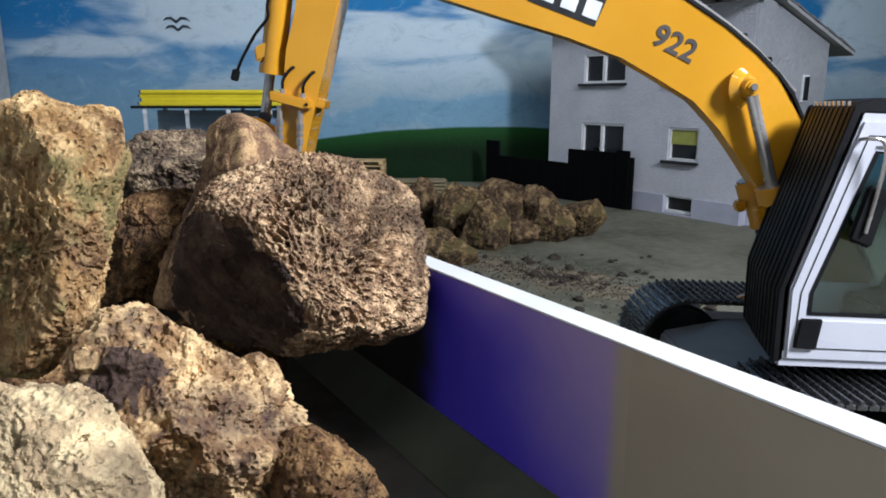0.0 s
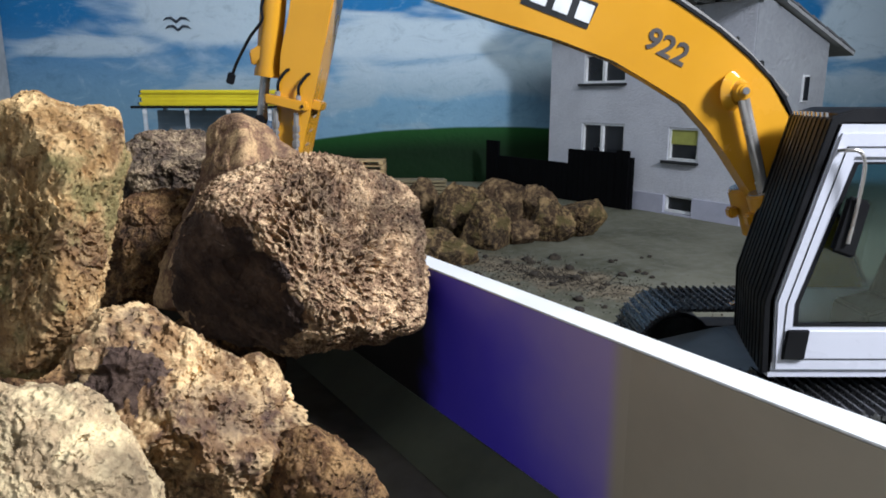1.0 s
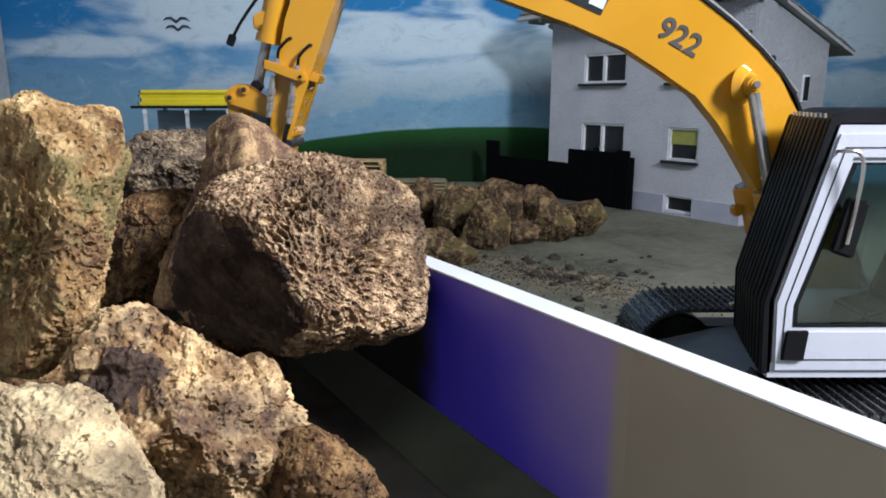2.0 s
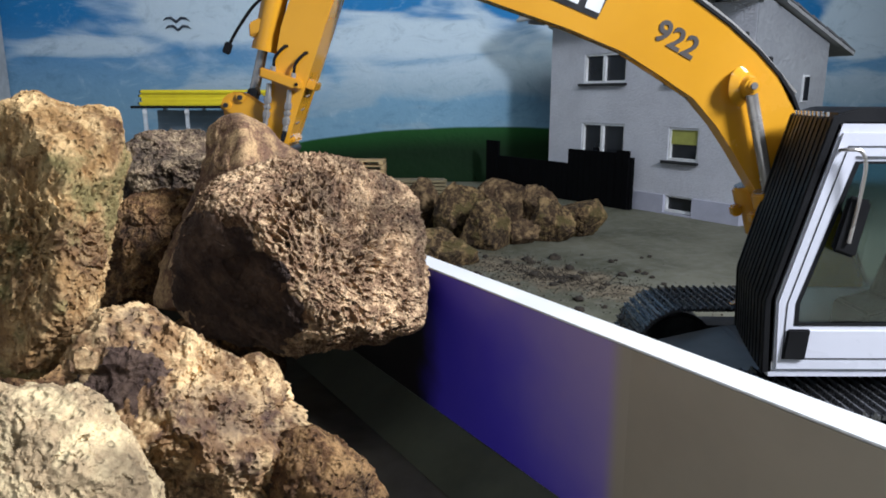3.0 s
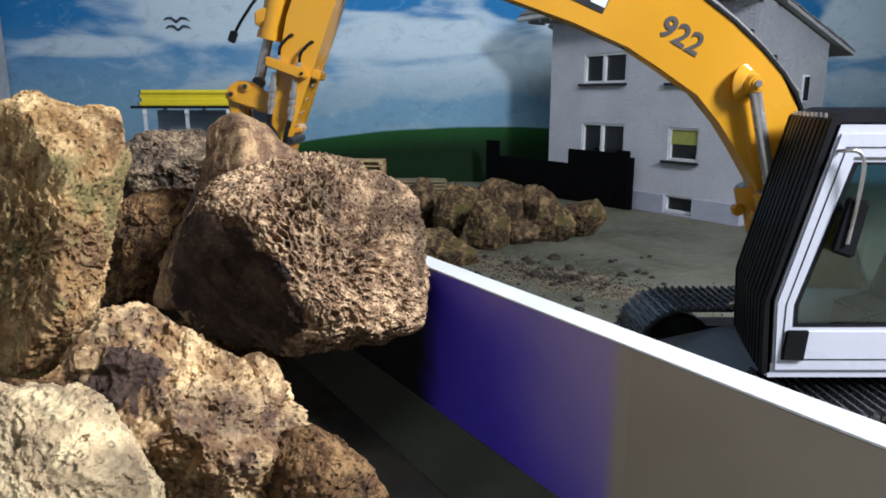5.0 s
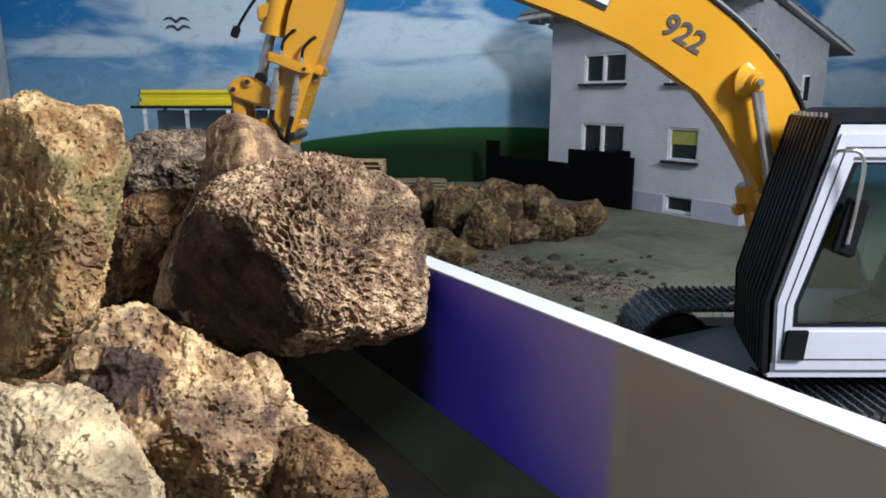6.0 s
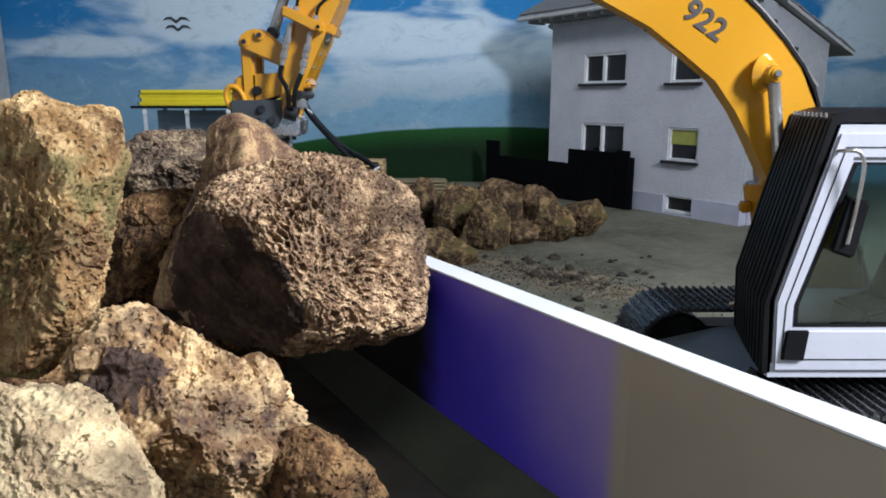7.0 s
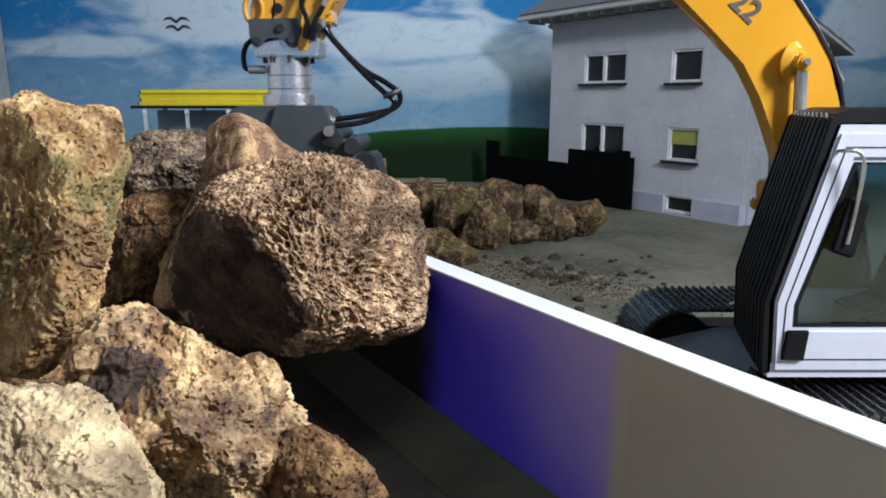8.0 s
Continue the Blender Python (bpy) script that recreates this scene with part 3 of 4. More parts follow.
# Its left side is smoother and brown; its shade is put into the colour.
rock((-0.0472, 0.2253, 0.1543), [39.0, 41.1, 43.1, 40.7, 37.9, 36.9, 37.0, 36.1, 37.0, 40.4, 37.5, 39.4, 42.9, 45.0, 41.3, 33.9, 28.8, 28.4, 27.9, 28.1, 30.5, 36.8, 42.7, 40.7], 0.036, 1, "pitted", "large pitted volcanic brown rock heaped in the dump body", [(-0.64, -0.66, -0.40, 27.5), (0.50, -0.84, 0.20, 28), (0, -0.6, 0.8, 33), (0.1, -0.6, -0.8, 33), (-0.5, -0.4, 0.75, 39)], 8, pits=0.080, pores=13.0, rough=0.9, chips=6, edge=0.16, shade_stain=(-0.74, -0.58, -0.34, 0.72, 0.16))
rock((-0.0773, 0.2587, 0.1663), [33.3, 30.9, 30.8, 31.3, 30.7, 34.9, 37.7, 35.6, 24.6, 20.6, 19.4, 19.6, 21.6, 26.2, 35.0, 45.4, 40.5, 39.0, 36.6, 36.3, 38.5, 38.9, 36.1, 36.0], 0.03, 2, "smooth", "smooth brown rock flank with a blunt peak and a cream edge", [(0.55, -0.8, 0.25, 25), (-0.75, -0.6, 0.31, 20)], 7, pits=0.006, rough=0.5, chips=3, edge=0.10)
rock((-0.0879, 0.149, 0.1797), [11.9, 13.4, 16.6, 23.9, 31.2, 28.6, 31.7, 29.2, 25.7, 21.0, 18.4, 17.0, 17.0, 18.1, 20.5, 25.1, 30.2, 30.6, 27.3, 21.1, 15.9, 13.2, 11.9, 11.5], 0.023, 3, "ochre", "tall upright ochre and brown rock", [(0.72, -0.66, -0.16, 15.5), (-0.80, -0.58, 0.1, 10.5), (0.1, -0.75, -0.65, 24), (-0.1, -0.5, 0.86, 31)], 7, pits=0.045, pores=10.0, rough=1.1, chips=3, edge=0.12)
rock((-0.0537, 0.1315, 0.147), [19.2, 17.0, 13.8, 12.6, 12.4, 14.1, 15.8, 21.4, 24.3, 24.1, 24.3, 22.0, 19.8, 18.0, 17.4, 17.8, 19.2, 21.9, 24.0, 27.8, 33.6, 46.4, 37.3, 23.5], 0.024, 4, "mixed", "rough tan rock with purple stains and white crystals", [(0.42, -0.8, 0.43, 17.5), (-0.45, -0.85, 0.25, 20)], 7, pits=0.045, pores=8.0, rough=2.1, chips=8, edge=0.06, shade_stain=(-0.54, -0.78, 0.30, 0.945, 0.09))
rock((-0.059, 0.0953, 0.1549), [10.3, 10.0, 10.0, 10.4, 10.9, 11.5, 11.8, 12.9, 16.3, 15.0, 13.6, 13.3, 12.5, 12.7, 13.8, 12.2, 11.5, 11.7, 12.2, 13.4, 16.1, 18.5, 15.1, 11.7], 0.015, 5, "pale", "pale cream limestone rock close to the tailgate", [(0.45, -0.75, 0.45, 12), (-0.5, -0.8, 0.3, 11)], 7, pits=0.0, rough=1.7, chips=6, edge=0.12)
rock((-0.131, 0.3256, 0.1769), [30.8, 28.5, 27.1, 23.6, 20.3, 18.0, 17.2, 17.4, 18.9, 19.6, 20.6, 21.4, 23.0, 22.3, 22.7, 19.4, 18.1, 16.9, 16.9, 18.2, 20.6, 23.4, 28.9, 28.8], 0.03, 6, "grey", "dark grey crusted rock at the back of the heap", [(0, -0.6, 0.8, 20)], 7, pits=0.03, pores=10.0, rough=1.7, chips=8)
rock((-0.1155, 0.269, 0.1529), [26.3, 26.5, 28.6, 27.1, 24.0, 20.8, 19.9, 20.6, 20.6, 20.8, 19.5, 19.6, 21.0, 24.0, 29.3, 32.4, 25.1, 24.0, 24.7, 26.7, 25.2, 25.5, 24.0, 24.3], 0.028, 7, "rust", "rust brown crumbly rock wedged in the heap", [(-0.1, -0.8, 0.55, 22)], 7, pits=0.03, pores=10.0, rough=1.7, chips=8)
rock((-0.0385, 0.1340, 0.1515), [4.5, 4.4, 4.8, 5.0, 6.1, 6.2, 6.0, 5.4, 4.7, 4.8, 5.8, 7.5, 8.0, 8.8, 6.5, 5.4], 0.008, 8, "mixed", "small tan rock chip resting on a bigger rock", (), 6, pits=0.03, pores=10.0, rough=1.4)
rock((-0.1171, 0.1850, 0.1252), [16.9, 19.1, 18.5, 18.1, 16.7, 17.5, 17.6, 17.3, 17.0, 19.6, 25.8, 21.7, 20.4, 19.1, 21.0, 17.4], 0.02, 9, "rust", "dark rust brown rock wedged low in the heap", (), 5, pits=0.03, pores=10.0, rough=1.4)
rock((-0.0850, 0.2350, 0.1120), [26, 24, 22, 21, 22, 25, 27, 26, 25, 26, 28, 26], 0.024, 10, "rust", "dark brown rock under the heap", (), 5, pits=0.03, pores=10.0, rough=1.4)
rock((-0.0224, 0.1240, 0.1343), [8.5, 7.5, 7.0, 7.2, 8.6, 12.0, 14.5, 13.0, 11.5, 11.5, 12.0, 13.0, 14.5, 17.0, 18.0, 11.5], 0.013, 22, "rust", "brown rock chunk leaning on a bigger tan rock", (), 6, pits=0.03, pores=10.0, rough=1.4)
rock((-0.0315, 1.1000, 0.0366), [32.3, 34.9, 42.3, 52.9, 50.5, 41.9, 33.7, 32.3, 32.3, 35.0, 46.1, 52.7, 50.8, 47.7, 45.5, 34.9], 0.04, 11, "brown", "brown rock in the pile on the floor", (), 6, group="rocks piled on the floor", floor_z=0.0005, pits=0.03, pores=7.0, rough=0.9, chips=24, edge=0.015, broken=0.52)
rock((0.0146, 1.0300, 0.0384), [28.2, 31.5, 36.5, 49.8, 48.0, 44.3, 37.2, 33.7, 31.1, 33.7, 44.2, 48.8, 54.5, 45.2, 37.0, 29.6], 0.04, 12, "mossy", "grey brown rock in the pile on the floor", (), 6, group="rocks piled on the floor", floor_z=0.0005, pits=0.03, pores=7.0, rough=0.9, chips=24, edge=0.015, broken=0.52)
rock((0.0454, 1.1200, 0.0335), [27.7, 27.0, 30.7, 34.2, 42.0, 45.5, 43.8, 38.9, 33.4, 33.8, 40.6, 49.5, 45.8, 49.5, 37.3, 32.3], 0.04, 13, "mossy", "ochre rock in the pile on the floor", (), 6, group="rocks piled on the floor", floor_z=0.0005, pits=0.03, pores=7.0, rough=0.9, chips=24, edge=0.015, broken=0.52)
rock((0.0670, 0.9750, 0.0245), [43.2, 40.0, 38.9, 44.5, 41.9, 42.3, 39.8, 40.2, 48.3, 47.6, 45.1, 37.2, 36.3, 37.7, 43.6, 51.2], 0.05, 14, "mossy", "mossy yellow brown rock in the pile on the floor", (), 6, group="rocks piled on the floor", floor_z=0.0005, pits=0.03, pores=7.0, rough=0.9, chips=24, edge=0.015, broken=0.52)
rock((0.0985, 1.1200, 0.0379), [50.5, 46.0, 46.4, 41.5, 43.5, 46.0, 46.1, 45.7, 50.7, 52.3, 64.2, 56.7, 52.3, 56.7, 71.0, 57.6], 0.05, 15, "brown", "rough brown rock at the top of the floor pile", (), 6, group="rocks piled on the floor", floor_z=0.0005, pits=0.03, pores=7.0, rough=0.9, chips=24, edge=0.015, broken=0.52)
rock((0.1208, 0.9900, 0.0146), [25.7, 24.0, 26.2, 23.1, 21.2, 23.1, 23.7, 23.7, 24.9, 23.8, 27.0, 23.8, 21.7, 23.3, 23.5, 23.6], 0.03, 16, "brown", "small dark brown rock in the floor pile", (), 6, group="rocks piled on the floor", floor_z=0.0005, pits=0.03, pores=7.0, rough=0.9, chips=24, edge=0.015, broken=0.52)
rock((0.1630, 1.1200, 0.0281), [34.6, 30.7, 32.0, 33.6, 38.5, 47.5, 42.5, 44.6, 41.5, 42.5, 51.9, 43.5, 40.1, 43.5, 50.1, 41.5], 0.05, 17, "brown", "dark brown rock against the fence", (), 6, group="rocks piled on the floor", floor_z=0.0005, pits=0.03, pores=7.0, rough=0.9, chips=24, edge=0.015, broken=0.52)
rock((0.1664, 1.0100, 0.0255), [32.0, 29.9, 33.1, 34.2, 37.2, 44.7, 35.1, 33.2, 36.7, 36.7, 38.6, 35.7, 32.0, 33.7, 36.3, 33.0], 0.04, 18, "mossy", "mossy rock in the floor pile", (), 6, group="rocks piled on the floor", floor_z=0.0005, pits=0.03, pores=7.0, rough=0.9, chips=24, edge=0.015, broken=0.52)
rock((0.2142, 1.0400, 0.0277), [43.8, 45.4, 43.2, 28.8, 24.4, 24.0, 27.8, 36.2, 44.3, 43.1, 45.2, 39.4, 33.9, 34.5, 35.6, 37.3], 0.04, 19, "mossy", "long brown rock at the end of the floor pile", (), 6, group="rocks piled on the floor", floor_z=0.0005, pits=0.03, pores=7.0, rough=0.9, chips=24, edge=0.015, broken=0.52)
rock((-0.0028, 0.8700, 0.0147), [48.1, 33.6, 27.7, 27.2, 31.3, 38.6, 45.7, 43.4, 40.5, 42.3, 48.5, 37.7, 35.5, 38.9, 42.7, 53.8], 0.05, 20, "mossy", "low mossy rock lying before the floor pile", (), 6, group="rocks piled on the floor", floor_z=0.0005, pits=0.03, pores=7.0, rough=0.9, chips=24, edge=0.015, broken=0.52)

# ---- the tipper body that holds the rocks ----
U, N = Vector((-0.536, 0.844, 0)).normalized(), Vector((0.844, 0.536, 0)).normalized()
BODY = Matrix(((N.x, U.x, 0, 0), (N.y, U.y, 0, 0), (0, 0, 1, 0), (0, 0, 0, 1)))


def bodied(bm):
    bmesh.ops.transform(bm, matrix=BODY, verts=bm.verts)
    return bm


def tipper_body():
    t = thing("tipper_body", "white tipper body with a grey inner panel and one painted with blue light", "truck body")
    u0, u1, inn, left, rim, low, bed = -0.16, 0.315, 0.1236, -0.075, 0.1498, 0.0965, 0.0855
    mid, um = (u0 + u1) / 2, u1 - u0
    # side walls: outer sheet with the top rim, inner panels 2 mm proud of it
    side = part("side_wall", bodied(box(inn + 0.0055, mid, (rim + bed) / 2, 0.0076, um, rim - bed, 0.0008)), RIM_WHITE, t, "white side wall with a flat rim")
    split = 0.1080
    part("rim_cap", bodied(box(inn + 0.0046, mid, rim + 0.0003, 0.0094, um, 0.0006, 0.0002)), RIM_WHITE, side, "flat white rim")
    part("inner_panel", bodied(box(inn + 0.0008, (u0 + split) / 2, (rim + low) / 2, 0.0016, split - u0, rim - low - 0.0002)), BODY_GREY, side, "grey brown inner panel")
    part("inner_panel", bodied(box(inn + 0.0008, (split + u1) / 2, (rim + low) / 2, 0.0016, u1 - split, rim - low - 0.0002)), BLUE_LIGHT_PANEL, side, "inner panel with blue violet light and rock shade painted on")
    part("chamfer_panel", bodied(prism([(inn, low), (inn + 0.003, low - 0.003), (inn - 0.016, bed - 0.002), (inn - 0.018, bed + 0.0005)], u0, u1)), CHAMFER, t, "sloped olive lower panel")
    part("side_wall", bodied(box(left - 0.005, mid, (rim + bed) / 2, 0.009, um, rim - bed, 0.0008)), BODY_GREY, t)
    part("bed_floor", bodied(box((left + inn - 0.012) / 2, mid, bed - 0.002, inn - left - 0.012, um, 0.004)), BED_FLOOR, t, "scuffed steel bed floor")
    part("headboard", bodied(box((left + inn) / 2, u1 + 0.004, (rim + bed) / 2, inn - left + 0.018, 0.008, rim - bed + 0.004, 0.001)), BED_FLOOR, t)
    part("tailgate", bodied(box((left + inn) / 2, u0 - 0.004, (rim + bed) / 2 - 0.01, inn - left + 0.018, 0.008, rim - bed - 0.01, 0.001)), RIM_WHITE, t)
    for x in (-0.012, 0.058):
        part("chassis_beam", bodied(box(x, mid, 0.067, 0.012, um - 0.02, 0.032, 0.001)), STEEL, t, "dark steel chassis beam")
    for u in (-0.10, -0.02, 0.24):
        for x in (-0.060, 0.106):
            w = part("wheel", bodied(rod((x - 0.014, u, 0.036), (x + 0.014, u, 0.036), 0.036, seg=32, bevel=0.004)), RUBBER, t, "black rubber wheel")
        part("axle", bodied(rod((-0.060, u, 0.036), (0.106, u, 0.036), 0.005)), STEEL, t)
    for u in (-0.10, -0.02, 0.24):
        part("axle_mount", bodied(box(0.023, u, 0.047, 0.082, 0.014, 0.012)), STEEL, t)


tipper_body()

# ---- the excavator ----
BASE = Vector((0.309, 0.41, 0.0))
PIVOT = Vector((0.309, 0.41, -0.035))
FOOT, JOINT = Vector((0.2464, 0, 0.0876)), Vector((-0.2946, 0, 0.2308))
TIP, HANG = Vector((-0.0375, 0, -0.1236)), Vector((-0.0215, 0, 0.0060))
LUG, CYL_FOOT = Vector((-0.0714, 0, 0.1322)), Vector((0.206, 0, 0.085))


def at_base(bm):
    bmesh.ops.translate(bm, vec=-BASE, verts=bm.verts)
    return bm


excavator = thing("excavator", "yellow model tracked excavator with a white cab and grapple", "excavator", BASE)


def track(y0, y1):
    """An endless track along x with its frame, wheels and shoes."""
    x0, x1, r = 0.166, 0.43, 0.0325
    yc = (y0 + y1) / 2
    t = part("track", at_base(prism([(x0, 0.014), (x1, 0.014), (x1 + 0.01, 0.033), (x1, 0.052), (x0, 0.052), (x0 - 0.01, 0.033)], yc - 0.012, yc + 0.012, 0.002)), STEEL, excavator, "track with worn steel shoes")
    for x in (x0, x1):
        part("idler_wheel", at_base(rod((x, yc - 0.015, r + 0.003), (x, yc + 0.015, r + 0.003), 0.027, seg=28, bevel=0.003)), STEEL, t)
    for k in range(6):
        part("track_roller", at_base(rod((x0 + 0.03 + k * 0.042, yc - 0.014, 0.014), (x0 + 0.03 + k * 0.042, yc + 0.014, 0.014), 0.0095, seg=16)), STEEL, t)
    for k in range(2):
        part("carrier_roller", at_base(rod((x0 + 0.065 + k * 0.12, yc - 0.014, 0.056), (x0 + 0.065 + k * 0.12, yc + 0.014, 0.056), 0.007, seg=16)), STEEL, t)
    bm = box(0, 0, 0, 0.0046, y1 - y0, 0.0022)
    prism([(-0.0013, 0.001), (-0.0007, 0.0030), (0.0002, 0.0030), (0.0007, 0.001)], -(y1 - y0) / 2, (y1 - y0) / 2, bm=bm)
    box(0, 0, -0.0025, 0.0042, 0.014, 0.004, bm=bm)
    shared = solid("shoe", bm, SHOE)
    straight, arc = x1 - x0, math.pi * r
    count = 136
    for i in range(count):
        s = (i + 0.5) / count * 2 * (straight + arc)
        cz = r + 0.0035
        if s < straight:
            p, turn = (x0 + s, cz + r), 0
        elif s < straight + arc:
            a = (s - straight) / r
            p, turn = (x1 + r * math.sin(a), cz + r * math.cos(a)), a
        elif s < 2 * straight + arc:
            p, turn = (x1 - (s - straight - arc), cz - r), math.pi
        else:
            a = (s - 2 * straight - arc) / r
            p, turn = (x0 - r * math.sin(a), cz - r * math.cos(a)), math.pi + a
        ob = part("shoe", shared, None, t)
        ob.matrix_basis = Matrix.Translation(Vector((p[0], yc, p[1])) - BASE) @ Matrix.Rotation(turn, 4, "Y")


track(0.443, 0.497)
track(0.283, 0.337)
part("undercarriage", at_base(prism([(0.20, 0.02), (0.40, 0.02), (0.40, 0.05), (0.36, 0.062), (0.24, 0.062), (0.20, 0.048)], 0.335, 0.445, 0.002)), STEEL, excavator, "dark steel undercarriage frame")
part("front_guard", at_base(prism([(0.140, 0.028), (0.24, 0.022), (0.24, 0.064), (0.185, 0.062), (0.142, 0.052)], 0.350, 0.432, 0.002)), PLATE_GREY, excavator, "dark grey belly plate")
part("slew_ring", at_base(rod((0.30, 0.39, 0.06), (0.30, 0.39, 0.0705), 0.055, seg=40)), STEEL, excavator, "slewing ring")
part("platform", at_base(box(0.345, 0.407, 0.0725, 0.22, 0.195, 0.007, 0.0015)), BLACK, excavator, "black upper platform")
for y in (0.383, 0.433):
    part("boom_bracket", at_base(prism([(0.19, 0.076), (0.29, 0.076), (0.262, 0.097), (0.235, 0.1)], y - 0.003, y + 0.003, 0.001)), YELLOW, excavator)


def cab():
    near, far = 0.310, 0.380

    def wrapped(bm):
        """Sweeps the cab's front back towards its far side, to fit the camera's view."""
        for v in bm.verts:
            v.co.x += 0.0165 * max(0.0, (v.co.y - near) / 0.07) ** 1.15
        return at_base(bm)

    def swept(profile, y0, y1, bevel=0.0):
        return wrapped(prism(profile, y0, y1, bevel))

    outer = [(0.1583, 0.0772), (0.1557, 0.1153), (0.1775, 0.1985), (0.2755, 0.1985), (0.2755, 0.0772)]
    inner = [(0.1688, 0.1031), (0.1684, 0.1140), (0.1879, 0.1818), (0.262, 0.1818), (0.262, 0.1031)]
    c = part("cab", at_base(ring_prism(outer, inner, near, near + 0.004)), CAB_WHITE, excavator, "white cab with a black barred front")
    part("side_frame", wrapped(ring_prism(outer, inner, far - 0.004, far)), CAB_WHITE, c)
    part("side_window", at_base(prism(inner, near + 0.0015, near + 0.0025)), GLASS, c, "tinted green side window")
    part("side_window", wrapped(prism(inner, far - 0.0025, far - 0.0015)), GLASS, c, "tinted green side window")
    part("cab_floor", wrapped(box(0.217, 0.345, 0.0785, 0.116, 0.062, 0.003)), BLACK, c)
    part("rear_panel", at_base(box(0.2735, 0.345, 0.138, 0.004, 0.062, 0.121)), CAB_WHITE, c)
    part("operator_seat", at_base(prism([(0.215, 0.08), (0.245, 0.08), (0.255, 0.15), (0.247, 0.152), (0.237, 0.105), (0.215, 0.103)], 0.330, 0.362, 0.002)), BLACK, c, "black operator seat")
    part("roof", wrapped(prism([(0.1765, 0.1985), (0.1775, 0.2030), (0.186, 0.2055), (0.272, 0.2055), (0.277, 0.1985)], near + 0.003, far + 0.002, 0.001)), BLACK, c, "black cab roof")
    # door seam, raised door leaf, handle
    door = [(0.1612, 0.0815), (0.1590, 0.1150), (0.1795, 0.1945), (0.270, 0.1945), (0.270, 0.0815)]
    leaf = part("door", at_base(ring_prism(door, [(0.1665, 0.1008), (0.1660, 0.1142), (0.1862, 0.1842), (0.2640, 0.1842), (0.2640, 0.1008)], near - 0.0012, near)), CAB_WHITE, c, "white cab door leaf")
    part("gasket", at_base(ring_prism([(x * 1.0 - 0.0008 if x < 0.2 else x, z) for x, z in inner], [(0.1700, 0.1043), (0.1696, 0.1140), (0.1889, 0.1806), (0.260, 0.1806), (0.260, 0.1043)], near - 0.0003, near + 0.001)), BLACK, c)
    part("door_handle", at_base(prism([(0.1630, 0.0870), (0.1738, 0.0867), (0.1750, 0.1019), (0.1642, 0.1019)], near - 0.003, near - 0.001, 0.0006)), BLACK, c, "black recessed handle")
    frame_line = [(0.1632, 0.0868), (0.1630, 0.1147), (0.1822, 0.1888), (0.2670, 0.1888), (0.2670, 0.0868)]
    part("door_seam", at_base(ring_prism(frame_line, [(0.1635, 0.0871), (0.1633, 0.1146), (0.1825, 0.1885), (0.2667, 0.1885), (0.2667, 0.0871)], near - 0.0016, near - 0.0010)), BLACK, c, "thin black door seam")
    part("post_seam", at_base(prism([(0.1590, 0.0850), (0.1572, 0.1180), (0.1778, 0.1965), (0.1782, 0.1965), (0.1576, 0.1180), (0.1594, 0.0850)], near - 0.0008, near)), BLACK, c, "thin black post seam")
    # mirror on a bent arm
    part("mirror_arm", at_base(tube([(0.1785, 0.3095, 0.1868), (0.1800, 0.3040, 0.1874), (0.1850, 0.3030, 0.1866), (0.1876, 0.3028, 0.1800), (0.1878, 0.3046, 0.1638), (0.1856, 0.3045, 0.1448)], 0.0009)), CHROME, c, "thin steel mirror arm")
    part("mirror", at_base(prism([(0.1791, 0.1410), (0.1906, 0.1369), (0.1952, 0.1640), (0.1842, 0.1668)], 0.3055, 0.3085, 0.0013)), BLACK, c, "black side mirror")
    # barred front guard: side cheeks and upright bars along the sloping windscreen
    edge = [(0.1549, 0.079), (0.1528, 0.1145), (0.1743, 0.2015)]

    for y in (near + 0.002, far + 0.001):
        part("guard_cheek", swept([edge[0], edge[1], edge[2], (0.181, 0.2035), (0.1795, 0.1995), (0.1575, 0.1153), (0.160, 0.079)], y - 0.002, y + 0.002, 0.0005), BLACK, c)
    part("guard_sheet", swept([(0.1556, 0.079), (0.1535, 0.1150), (0.1750, 0.2005), (0.1768, 0.2005), (0.1552, 0.1150), (0.1575, 0.079)], near + 0.004, far - 0.001), BLACK, c)
    for k in range(9):
        y = near + 0.008 + k * 0.0068
        part("guard_bar", swept([edge[0], edge[1], edge[2], (0.1765, 0.2015), (0.1552, 0.1147), (0.1572, 0.079)], y - 0.0027, y + 0.0027, 0.0006), BLACK, c)
        part("bolt", swept([(0.1745, 0.2015), (0.1755, 0.2015), (0.1752, 0.2036), (0.1742, 0.2036)], y - 0.0008, y + 0.0008), ALUMINIUM, c)


cab()


def pin(parent, x, z, r, y0, y1, material=STEEL, label=""):
    return part("pin", rod((x, y0, z), (x, y1, z), r, seg=20, bevel=r * 0.15), material, parent, label, True)


